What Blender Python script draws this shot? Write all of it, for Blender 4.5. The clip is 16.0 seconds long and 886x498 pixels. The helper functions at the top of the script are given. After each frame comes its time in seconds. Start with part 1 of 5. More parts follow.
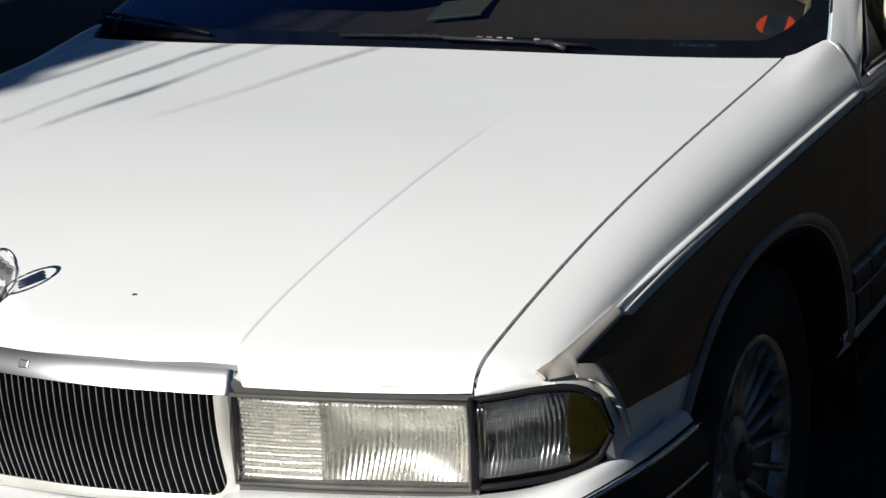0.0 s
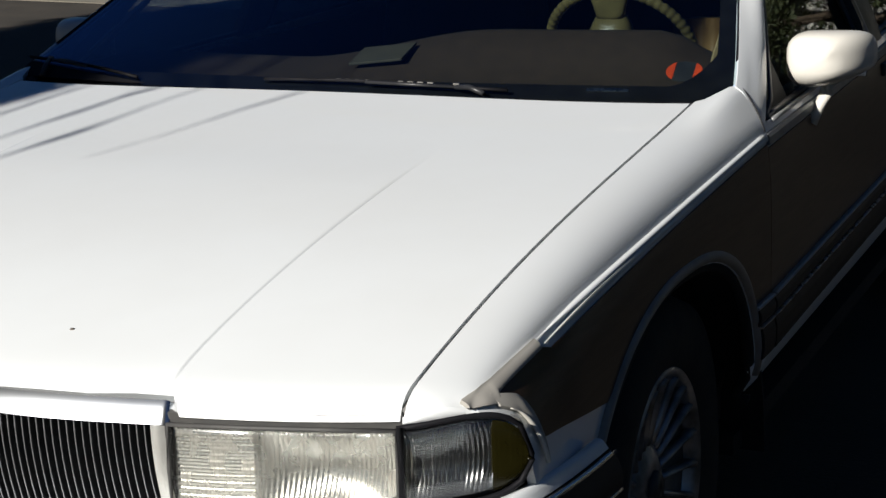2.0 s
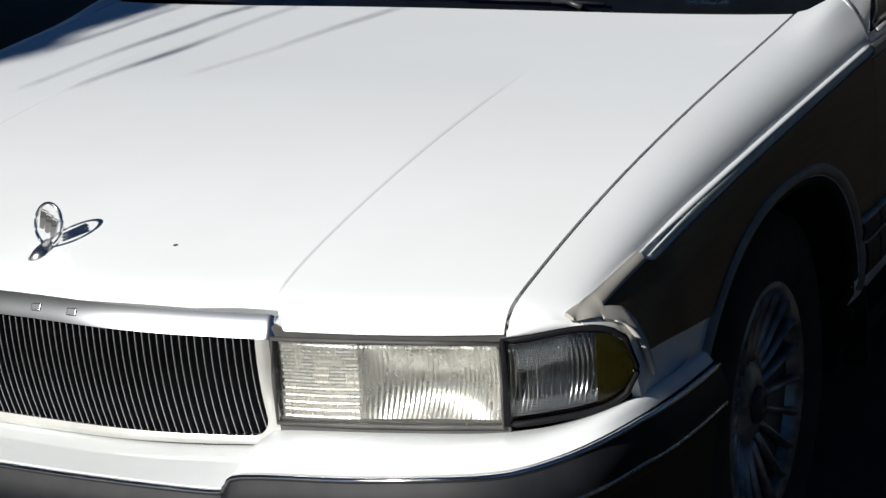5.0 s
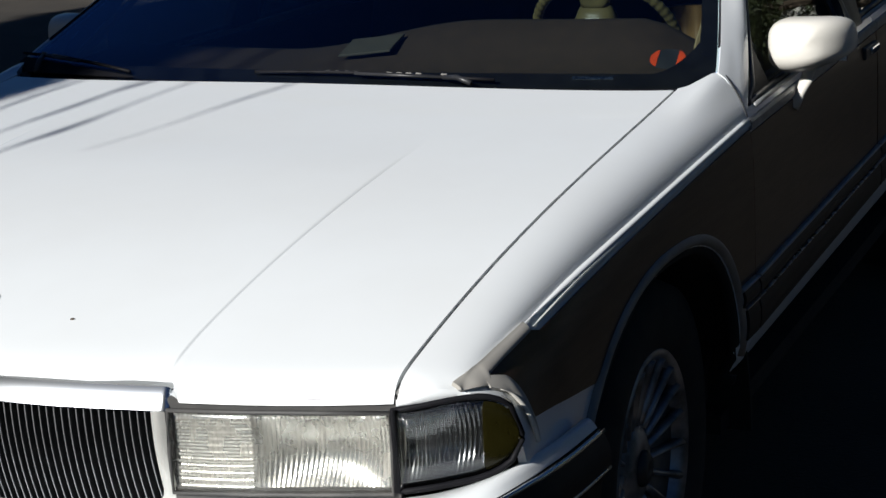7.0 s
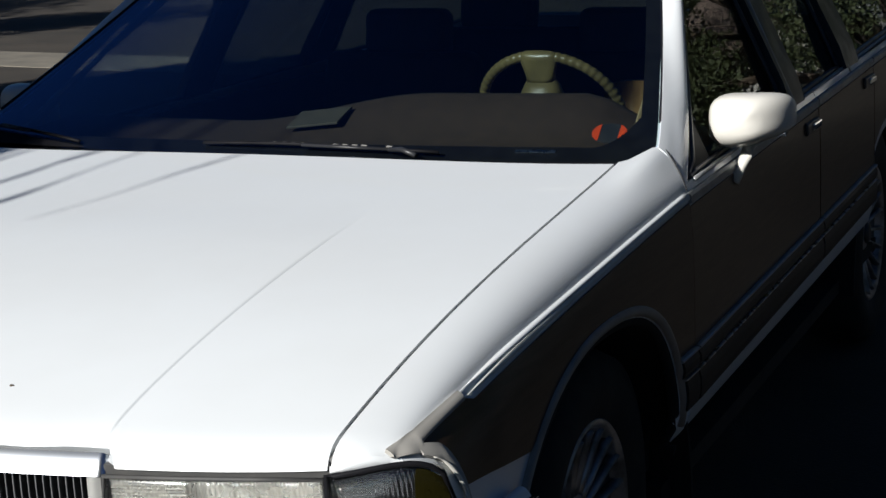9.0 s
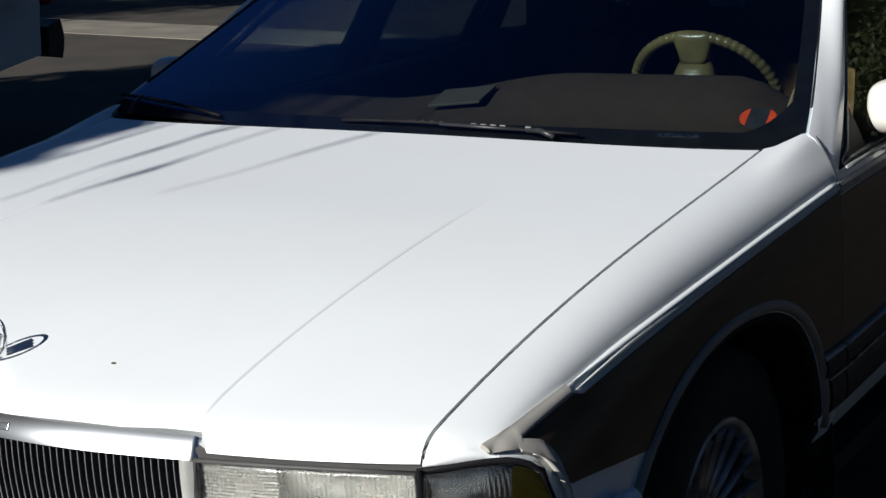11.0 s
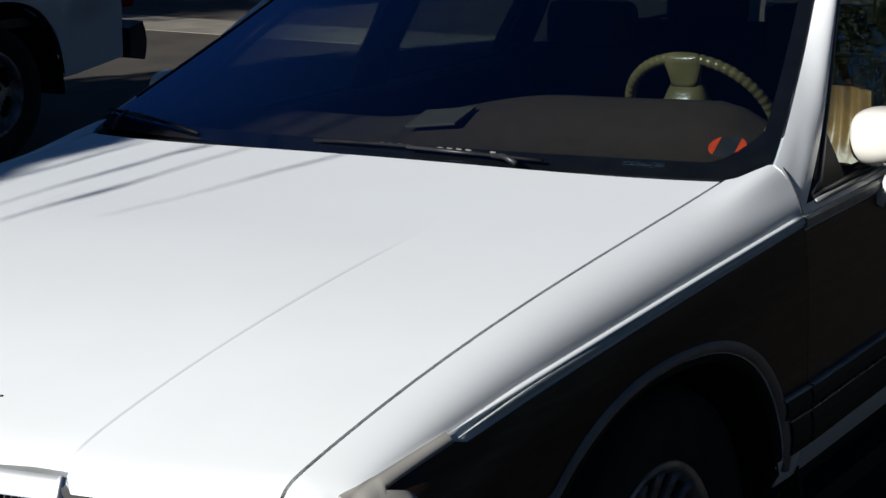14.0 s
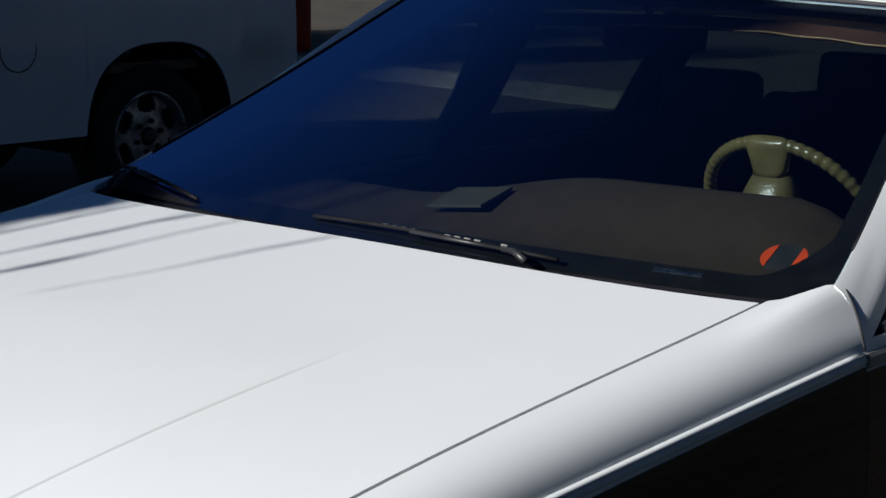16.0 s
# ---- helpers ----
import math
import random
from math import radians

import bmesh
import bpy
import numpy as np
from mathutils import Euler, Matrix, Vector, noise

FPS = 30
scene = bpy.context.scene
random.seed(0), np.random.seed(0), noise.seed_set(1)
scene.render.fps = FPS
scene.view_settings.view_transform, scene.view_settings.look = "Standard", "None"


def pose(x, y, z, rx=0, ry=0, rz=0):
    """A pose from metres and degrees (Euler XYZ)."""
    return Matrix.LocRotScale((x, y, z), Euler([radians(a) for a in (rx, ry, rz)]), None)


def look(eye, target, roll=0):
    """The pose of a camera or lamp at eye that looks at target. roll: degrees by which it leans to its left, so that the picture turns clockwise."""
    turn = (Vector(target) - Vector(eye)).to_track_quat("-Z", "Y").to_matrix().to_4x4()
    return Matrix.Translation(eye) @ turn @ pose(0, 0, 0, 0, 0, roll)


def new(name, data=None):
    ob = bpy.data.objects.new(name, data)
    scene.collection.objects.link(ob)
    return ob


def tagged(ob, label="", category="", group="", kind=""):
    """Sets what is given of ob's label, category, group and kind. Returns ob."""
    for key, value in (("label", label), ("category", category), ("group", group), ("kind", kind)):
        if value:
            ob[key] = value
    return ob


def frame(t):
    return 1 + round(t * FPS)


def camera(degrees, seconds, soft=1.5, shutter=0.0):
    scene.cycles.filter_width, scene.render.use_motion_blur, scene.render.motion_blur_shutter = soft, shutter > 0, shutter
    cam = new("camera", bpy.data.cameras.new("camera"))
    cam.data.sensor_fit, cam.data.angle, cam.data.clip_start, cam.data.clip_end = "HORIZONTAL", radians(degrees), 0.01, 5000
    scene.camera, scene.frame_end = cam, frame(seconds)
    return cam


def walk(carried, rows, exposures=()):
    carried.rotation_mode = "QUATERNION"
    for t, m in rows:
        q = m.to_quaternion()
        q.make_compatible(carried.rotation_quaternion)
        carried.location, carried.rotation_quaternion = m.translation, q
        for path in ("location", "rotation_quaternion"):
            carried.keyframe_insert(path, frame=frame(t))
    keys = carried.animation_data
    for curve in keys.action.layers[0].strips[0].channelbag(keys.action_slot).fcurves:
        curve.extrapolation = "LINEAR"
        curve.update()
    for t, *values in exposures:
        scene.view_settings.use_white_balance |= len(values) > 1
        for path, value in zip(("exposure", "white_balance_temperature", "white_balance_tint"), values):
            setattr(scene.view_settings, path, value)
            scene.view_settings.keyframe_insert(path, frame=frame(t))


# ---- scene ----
cam = camera(27.442, 16.0)
PATH = [
    (0, 1.7036, -1.7375, 1.4992, 75.349, 2.511, 26.647),
    (0.5, 1.7052, -1.7410, 1.5127, 75.038, 2.334, 26.275),
    (1, 1.7144, -1.7560, 1.5126, 75.377, 2.414, 25.682),
    (1.5, 1.7340, -1.8298, 1.5191, 76.066, 2.080, 24.354),
    (2, 1.7344, -1.8515, 1.5223, 76.552, 1.844, 23.891),
    (2.5, 1.7322, -1.8450, 1.5132, 76.333, 2.166, 24.645),
    (3, 1.7332, -1.8378, 1.4948, 75.519, 2.810, 26.078),
    (5.5, 1.7125, -1.8534, 1.5108, 74.264, 2.997, 26.545),
    (6, 1.7233, -1.8560, 1.5160, 74.924, 2.918, 25.672),
    (6.5, 1.7309, -1.8569, 1.5149, 75.679, 2.818, 24.739),
    (7, 1.7626, -1.9114, 1.5351, 76.180, 2.557, 23.424),
    (7.5, 1.7850, -1.9445, 1.5462, 77.015, 2.355, 22.203),
    (8, 1.7975, -1.9572, 1.5517, 77.917, 2.145, 21.244),
    (10.5, 1.8538, -1.8286, 1.5119, 78.836, 1.627, 26.750),
    (11, 1.8806, -1.7794, 1.5208, 77.984, 1.730, 28.786),
    (11.5, 1.9059, -1.7099, 1.5335, 77.337, 1.564, 30.968),
    (12, 1.8868, -1.6644, 1.5236, 77.464, 1.589, 32.113),
    (12.5, 1.9172, -1.6247, 1.5300, 77.449, 1.555, 33.140),
    (13, 1.9310, -1.5728, 1.5288, 77.477, 1.389, 33.170),
    (13.5, 2.0229, -1.5514, 1.5495, 77.473, 1.740, 33.064),
    (14, 2.1235, -1.5149, 1.5494, 78.018, 1.532, 33.174),
    (14.5, 2.1876, -1.4104, 1.5568, 79.058, 0.741, 34.026),
    (15, 2.2075, -1.2620, 1.5765, 79.948, 0.067, 35.800),
    (15.5, 2.1788, -1.0547, 1.5451, 80.554, -0.357, 38.189),
    (16, 2.1087, -0.7622, 1.5066, 79.819, -0.562, 41.552),
]
walk(cam, [(t, pose(x, y, z, rx, ry, rz)) for t, x, y, z, rx, ry, rz in PATH], exposures=[(0, 0.40, 5560, 10), (3, 0.40, 5520, 10), (6, 0.40, 5390, 10), (8, 0.40, 5330, 10), (16, 0.40, 5350, 10)])

# ---- world and sun ----
SUN = Vector((-0.276, -0.836, 0.474)).normalized()
world = bpy.data.worlds.new("sky")
scene.world = world
world.use_nodes = True
wn = world.node_tree
sky = wn.nodes.new("ShaderNodeTexSky")
sky.sky_type = "NISHITA"
sky.sun_disc = False
sky.sun_elevation = math.asin(SUN.z)
sky.sun_rotation = math.atan2(SUN.x, SUN.y)
sky.air_density, sky.dust_density, sky.ozone_density = 1.0, 0.1, 8.0
wn.links.new(sky.outputs["Color"], wn.nodes["Background"].inputs["Color"])
wn.nodes["Background"].inputs["Strength"].default_value = 0.0165
sun = new("sun", bpy.data.lights.new("sun", "SUN"))
sun.data.energy, sun.data.angle, sun.data.color = 5.6, radians(0.53), (1.0, 0.86, 0.67)
sun.matrix_basis = look(SUN * 60, (0, 0, 0))


# ---- materials ----
def mat(name, base, rough=0.5, metal=0.0, second=None, scale=8.0, detail=4.0, bump=0.0, bump_scale=60.0, stretch=(1, 1, 1), coat=0.0,
        trans=0.0, ior=1.45, spread=(0.35, 0.65), rough_vary=0.0, spec=0.5):
    """A principled material: two colours mixed by noise in object space, fine bump, uneven gloss."""
    m = bpy.data.materials.new(name)
    m.use_nodes = True
    nt = m.node_tree
    b = nt.nodes["Principled BSDF"]
    b.inputs["Base Color"].default_value = (*base, 1)
    b.inputs["Roughness"].default_value = rough
    b.inputs["Metallic"].default_value = metal
    b.inputs["Coat Weight"].default_value = coat
    b.inputs["Coat Roughness"].default_value = 0.04
    b.inputs["Transmission Weight"].default_value = trans
    b.inputs["IOR"].default_value = ior
    b.inputs["Specular IOR Level"].default_value = spec
    tc = nt.nodes.new("ShaderNodeTexCoord")
    mp = nt.nodes.new("ShaderNodeMapping")
    mp.inputs["Scale"].default_value = stretch
    nt.links.new(tc.outputs["Object"], mp.inputs["Vector"])
    if second or rough_vary:
        n = nt.nodes.new("ShaderNodeTexNoise")
        n.inputs["Scale"].default_value, n.inputs["Detail"].default_value = scale, detail
        nt.links.new(mp.outputs["Vector"], n.inputs["Vector"])
        ramp = nt.nodes.new("ShaderNodeMapRange")
        ramp.inputs["From Min"].default_value, ramp.inputs["From Max"].default_value = spread
        nt.links.new(n.outputs["Fac"], ramp.inputs["Value"])
        if second:
            mix = nt.nodes.new("ShaderNodeMix")
            mix.data_type = "RGBA"
            mix.inputs[6].default_value, mix.inputs[7].default_value = (*base, 1), (*second, 1)
            nt.links.new(ramp.outputs["Result"], mix.inputs[0])
            nt.links.new(mix.outputs[2], b.inputs["Base Color"])
        if rough_vary:
            rr = nt.nodes.new("ShaderNodeMapRange")
            rr.inputs["To Min"].default_value, rr.inputs["To Max"].default_value = max(0, rough - rough_vary), rough + rough_vary
            nt.links.new(ramp.outputs["Result"], rr.inputs["Value"])
            nt.links.new(rr.outputs["Result"], b.inputs["Roughness"])
    if bump:
        n2 = nt.nodes.new("ShaderNodeTexNoise")
        n2.inputs["Scale"].default_value, n2.inputs["Detail"].default_value = bump_scale, 6.0
        nt.links.new(mp.outputs["Vector"], n2.inputs["Vector"])
        bp = nt.nodes.new("ShaderNodeBump")
        bp.inputs["Strength"].default_value, bp.inputs["Distance"].default_value = 1.0, bump
        nt.links.new(n2.outputs["Fac"], bp.inputs["Height"])
        nt.links.new(bp.outputs["Normal"], b.inputs["Normal"])
    return m


def pane(name, tint, gloss=1.0, rough=0.0, base=None, graze=None, skin=(0.95, 0.97, 1), rise=4.5):
    """Window glass: clear tint with a mirror skin that grows at grazing angles."""
    m = bpy.data.materials.new(name)
    m.use_nodes = True
    nt = m.node_tree
    nt.nodes.remove(nt.nodes["Principled BSDF"])
    fr = nt.nodes.new("ShaderNodeLayerWeight")
    power = nt.nodes.new("ShaderNodeMath")
    power.operation = "POWER"
    power.inputs[1].default_value = rise
    mul = nt.nodes.new("ShaderNodeMath")
    mul.operation = "MULTIPLY_ADD"
    mul.inputs[1].default_value, mul.inputs[2].default_value = graze or 0.9 * gloss, base or 0.03 * gloss
    tr = nt.nodes.new("ShaderNodeBsdfTransparent")
    tr.inputs["Color"].default_value = (*tint, 1)
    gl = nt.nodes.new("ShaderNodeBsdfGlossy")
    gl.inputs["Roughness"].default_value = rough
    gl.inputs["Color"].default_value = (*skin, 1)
    mx = nt.nodes.new("ShaderNodeMixShader")
    nt.links.new(fr.outputs["Facing"], power.inputs[0])
    nt.links.new(power.outputs[0], mul.inputs[0])
    nt.links.new(mul.outputs[0], mx.inputs["Fac"])
    nt.links.new(tr.outputs["BSDF"], mx.inputs[1])
    nt.links.new(gl.outputs["BSDF"], mx.inputs[2])
    nt.links.new(mx.outputs["Shader"], nt.nodes["Material Output"].inputs["Surface"])
    return m


PAINT = mat("white_car_paint", (0.765, 0.795, 0.81), 0.38, second=(0.73, 0.755, 0.765), scale=3.0, coat=0.5, bump=0.00004, bump_scale=500, rough_vary=0.04)
MIRRORPAINT = mat("cream_white_paint", (0.74, 0.72, 0.655), 0.4, second=(0.70, 0.68, 0.615), scale=4.0, coat=0.4, bump=0.00004, bump_scale=500)
CREAM = mat("cream_plastic_trim", (0.43, 0.415, 0.375), 0.5, second=(0.37, 0.355, 0.32), scale=12, bump=0.0001, bump_scale=300)
WOOD = mat("woodgrain_vinyl", (0.052, 0.031, 0.021), 0.36, second=(0.028, 0.016, 0.011), scale=9, stretch=(6, 0.7, 9), detail=8, bump=0.0003, bump_scale=40, coat=0.05, spec=0.25)
BARS = mat("bright_grille_bar", (0.37, 0.38, 0.40), 0.38, 0.85, rough_vary=0.05, scale=30)
BRIGHTBAR = mat("brushed_bright_metal", (0.66, 0.69, 0.73), 0.19, 1.0, second=(0.60, 0.63, 0.67), scale=14)
FRAME = mat("bright_grille_frame", (0.66, 0.66, 0.63), 0.35, 0.55, second=(0.58, 0.58, 0.55), scale=18)
TAUPE = mat("taupe_trim", (0.32, 0.29, 0.25), 0.5, second=(0.24, 0.215, 0.185), scale=12)
TAUPE2 = mat("dark_lamp_surround", (0.055, 0.055, 0.055), 0.6, second=(0.075, 0.073, 0.07), scale=20)
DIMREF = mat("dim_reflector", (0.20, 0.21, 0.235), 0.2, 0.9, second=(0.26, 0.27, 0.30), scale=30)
BOLSTER = mat("gathered_tan_leather", (0.21, 0.125, 0.045), 0.38, second=(0.13, 0.075, 0.027), scale=14, bump=0.001, bump_scale=90)
# tan seats and door linings, with the cabin's shade darkened into the colour
SEAT = mat("worn_tan_seat_shaded", (0.050, 0.032, 0.018), 0.6, second=(0.034, 0.022, 0.013), scale=14, bump=0.001, bump_scale=90)
CHROME = mat("chrome", (0.82, 0.83, 0.85), 0.08, 1.0, rough_vary=0.04, scale=20)
SATIN = mat("satin_aluminium", (0.62, 0.62, 0.62), 0.28, 1.0, rough_vary=0.08, scale=25)
ALLOY = mat("dull_alloy", (0.42, 0.42, 0.44), 0.42, 0.7, second=(0.12, 0.117, 0.114), scale=14, rough_vary=0.1)
DARKALLOY = mat("shaded_alloy", (0.20, 0.20, 0.21), 0.5, 0.6, second=(0.11, 0.11, 0.11), scale=16)
RUBBER = mat("black_rubber", (0.018, 0.018, 0.019), 0.7, second=(0.03, 0.03, 0.03), scale=30, bump=0.0003, bump_scale=200)
TYRE = mat("tyre_rubber", (0.014, 0.014, 0.014), 0.85, second=(0.024, 0.023, 0.021), scale=18, bump=0.0008, bump_scale=120)
TRIM = mat("black_trim", (0.022, 0.023, 0.026), 0.38, second=(0.035, 0.035, 0.037), scale=15, rough_vary=0.08, bump=0.0002, bump_scale=260)
GASKET = mat("grey_gasket", (0.10, 0.10, 0.10), 0.6, second=(0.16, 0.155, 0.14), scale=20)
VOID = mat("dark_underside", (0.012, 0.012, 0.012), 0.95, second=(0.02, 0.018, 0.016), scale=10)
FRIT = mat("black_glass_border", (0.006, 0.006, 0.008), 0.6, second=(0.010, 0.010, 0.012), scale=20, spec=0.15)
DULL = mat("dull_metal_strip", (0.34, 0.35, 0.35), 0.45, 0.5, second=(0.25, 0.26, 0.26), scale=20)
INSERT = mat("pale_green_grey_strip", (0.62, 0.66, 0.64), 0.42, 0.0, second=(0.50, 0.54, 0.52), scale=20)
# the sky's blue reflection is coloured into the windshield skin and boosted when grazing
WINDSHIELD = pane("tinted_glass_blue_sheen", (0.80, 0.85, 0.85), 1.0, 0.0, 0.003, 22.0, (0.43, 0.55, 0.88), 7.5)
SIDEGLASS = pane("tinted_side_glass", (0.90, 0.94, 0.92), 0.5)
DARKGLASS = pane("dark_tinted_glass", (0.48, 0.53, 0.54), 0.8)
LENS = pane("clear_ribbed_lens", (0.93, 0.93, 0.91), 1.6, 0.08)
AMBER = mat("amber_lens", (0.0135, 0.0120, 0.0022), 0.25, second=(0.010, 0.0088, 0.0014), scale=40, spec=0.3)
RUBSTRIP = mat("black_bumper_rubber", (0.008, 0.009, 0.012), 0.55, second=(0.013, 0.014, 0.017), scale=25, spec=0.25)
REFLECTOR = mat("lamp_reflector", (0.90, 0.90, 0.88), 0.27, 0.85, second=(0.80, 0.78, 0.75), scale=40, rough_vary=0.05)
TAN = mat("tan_vinyl", (0.36, 0.28, 0.15), 0.5, second=(0.28, 0.21, 0.11), scale=20, bump=0.0005, bump_scale=180)
LEATHER = mat("tan_leather", (0.125, 0.102, 0.042), 0.28, second=(0.078, 0.065, 0.028), scale=14, bump=0.0006, bump_scale=220)
DASH = mat("brown_dashboard", (0.026, 0.016, 0.010), 0.85, second=(0.034, 0.021, 0.013), scale=30, bump=0.0006, bump_scale=300)
HEADLINER = mat("reddish_brown_headliner", (0.060, 0.022, 0.013), 0.9, second=(0.038, 0.014, 0.009), scale=9, bump=0.0005, bump_scale=200)
DARKCLOTH = mat("dark_interior", (0.035, 0.032, 0.032), 0.8, second=(0.05, 0.045, 0.042), scale=25)
ORANGE = mat("orange_sticker", (0.66, 0.065, 0.012), 0.5, second=(0.52, 0.05, 0.012), scale=20)
PAPER = mat("grey_paper", (0.060, 0.054, 0.042), 0.8, second=(0.046, 0.042, 0.034), scale=20)
REDLENS = mat("red_lamp_lens", (0.30, 0.010, 0.009), 0.3, second=(0.20, 0.006, 0.006), scale=16, spec=0.2)
ASPHALT = mat("asphalt", (0.053, 0.045, 0.034), 0.9, second=(0.032, 0.028, 0.022), scale=1.3, detail=10, bump=0.006, bump_scale=90)
CONCRETE = mat("concrete", (0.21, 0.19, 0.15), 0.85, second=(0.14, 0.13, 0.105), scale=2.5, detail=8, bump=0.003, bump_scale=60)
ROADPAINT = mat("white_road_paint", (0.70, 0.69, 0.64), 0.8, second=(0.4, 0.39, 0.36), scale=9, spread=(0.45, 0.7))
BARK = mat("bark", (0.10, 0.075, 0.05), 0.9, second=(0.06, 0.045, 0.03), scale=6, stretch=(3, 3, 0.6), bump=0.01, bump_scale=14)
LEAF = mat("leaves", (0.044, 0.058, 0.020), 0.6, second=(0.070, 0.080, 0.030), scale=3)
STUCCO = mat("pale_stucco", (0.62, 0.60, 0.55), 0.9, second=(0.52, 0.50, 0.45), scale=2, bump=0.004, bump_scale=50)
SHINGLE = mat("roof_shingle", (0.20, 0.15, 0.12), 0.9, second=(0.13, 0.10, 0.08), scale=5, bump=0.01, bump_scale=20)
SILVER = mat("silver_car_paint", (0.55, 0.56, 0.57), 0.3, 0.3, coat=0.5, second=(0.48, 0.49, 0.5), scale=4)


# ---- mesh helpers ----
def link(name, me, material, parent=None, label="", smooth=True, at=None):
    """One mesh object under a thing or a part. All meshes are drawn in world place unless at is given."""
    if material is not None:
        me.materials.append(material)
    if smooth:
        me.polygons.foreach_set("use_smooth", [True] * len(me.polygons))
    ob = new(name, me)
    if at is not None:
        ob.matrix_basis = at
    if parent is not None:
        ob.parent = parent
        if at is None and parent.data is None:
            ob.matrix_parent_inverse = parent.matrix_basis.inverted()
    if label:
        ob["label"] = label
    return ob


def raw(name, verts, faces):
    me = bpy.data.meshes.new(name)
    me.from_pydata([tuple(v) for v in verts], [], faces)
    me.update()
    return me


def part(name, bm, material, parent, label="", smooth=True, at=None):
    me = bpy.data.meshes.new(name)
    bm.normal_update()
    bm.to_mesh(me)
    bm.free()
    return link(name, me, material, parent, label, smooth, at)


def shell_mesh(name, grid, thick, closed_u=False):
    """A panel with thickness: grid is rows of points, thickened away from its normal (du x dv)."""
    g = np.array(grid, float)
    n0, n1 = g.shape[:2]
    if closed_u:
        du = np.roll(g, -1, 0) - np.roll(g, 1, 0)
    else:
        du = np.gradient(g, axis=0)
    dv = np.gradient(g, axis=1)
    nn = np.cross(du, dv)
    nn /= np.linalg.norm(nn, axis=2, keepdims=True) + 1e-12
    back = g - nn * thick
    verts = [*g.reshape(-1, 3), *back.reshape(-1, 3)]
    k = n0 * n1
    faces = []
    last = n0 if closed_u else n0 - 1
    for i in range(last):
        for j in range(n1 - 1):
            a, b, c, d = i * n1 + j, ((i + 1) % n0) * n1 + j, ((i + 1) % n0) * n1 + j + 1, i * n1 + j + 1
            faces.append((a, b, c, d))
            faces.append((k + a, k + d, k + c, k + b))

    def rim(ids):
        base = len(verts)
        m = len(ids)
        verts.extend([verts[i] for i in ids] + [verts[k + i] for i in ids])
        for q in range(m - 1):
            faces.append((base + q, base + m + q, base + m + q + 1, base + q + 1))
    if not closed_u:
        rim([j for j in range(n1)])
        rim([(n0 - 1) * n1 + j for j in range(n1)][::-1])
    loop = [i * n1 for i in range(n0)]
    loop2 = [i * n1 + n1 - 1 for i in range(n0)]
    if closed_u:
        loop.append(0)
        loop2.append(n1 - 1)
    rim(loop[::-1])
    rim(loop2)
    return raw(name, verts, faces)


def shell(name, fn, us, vs, thick, material, parent, label="", mirror=False):
    """A panel from fn(u, v) -> (x, y, z); du x dv points outward. mirror: the same on the other side of the car."""
    grid = [[fn(u, v) for v in vs] for u in us]
    if mirror:
        grid = [[(-p[0], p[1], p[2]) for p in row] for row in grid[::-1]]
    return link(name, shell_mesh(name, grid, thick), material, parent, label)


def tube_mesh(name, pts, radius, sides=8, closed=False):
    """A round bar along a line of points; radius is a number or one number a point."""
    pts = [Vector(p) for p in pts]
    m = len(pts)
    verts, faces = [], []
    up = Vector((0, 0, 1))
    for i, p in enumerate(pts):
        a, b = (pts[(i - 1) % m], pts[(i + 1) % m]) if closed else (pts[max(i - 1, 0)], pts[min(i + 1, m - 1)])
        t = (b - a).normalized()
        s = t.cross(up if abs(t.z) < 0.95 else Vector((0, 1, 0))).normalized()
        w = s.cross(t)
        r = radius[i] if isinstance(radius, (list, tuple)) else radius
        verts += [p + (s * math.cos(q) + w * math.sin(q)) * r for q in (math.tau * k / sides for k in range(sides))]
    for i in range(m if closed else m - 1):
        for k in range(sides):
            a, b = i * sides + k, i * sides + (k + 1) % sides
            c, d = ((i + 1) % m) * sides + (k + 1) % sides, ((i + 1) % m) * sides + k
            faces.append((a, b, c, d))
    if not closed:
        faces.append(tuple(range(sides))[::-1])
        faces.append(tuple((m - 1) * sides + k for k in range(sides)))
    return raw(name, verts, faces)


def tube(name, pts, radius, material, parent, label="", sides=8, closed=False):
    return link(name, tube_mesh(name, pts, radius, sides, closed), material, parent, label)


def sweep(name, pts, section, material, parent, label="", outs=None, mirror=False, scales=None, soft=False):
    """A moulding: a closed section of (out, up) pairs carried along pts; outs gives the outward way at each point."""
    n, m = len(pts), len(section)
    verts, faces = [], []
    for i, p in enumerate(pts):
        p = Vector(p)
        t = (Vector(pts[min(i + 1, n - 1)]) - Vector(pts[max(i - 1, 0)])).normalized()
        out = Vector(outs[i] if outs else (1, 0, 0))
        out = (out - t * out.dot(t)).normalized()
        up = t.cross(out) * -1
        if up.z < 0:
            up = -up
        k = scales[i] if scales else 1.0
        verts += [p + out * a * k + up * b * k for a, b in section]
    for i in range(n - 1):
        for k in range(m):
            faces.append((i * m + k, i * m + (k + 1) % m, (i + 1) * m + (k + 1) % m, (i + 1) * m + k))
    faces.append(tuple(range(m))[::-1])
    faces.append(tuple((n - 1) * m + k for k in range(m)))
    if mirror:
        verts = [(-v[0], v[1], v[2]) for v in verts]
    me = raw(name, verts, faces)
    bm = bmesh.new()
    bm.from_mesh(me)
    bmesh.ops.recalc_face_normals(bm, faces=bm.faces)
    bm.to_mesh(me)
    bm.free()
    return link(name, me, material, parent, label, smooth=soft)


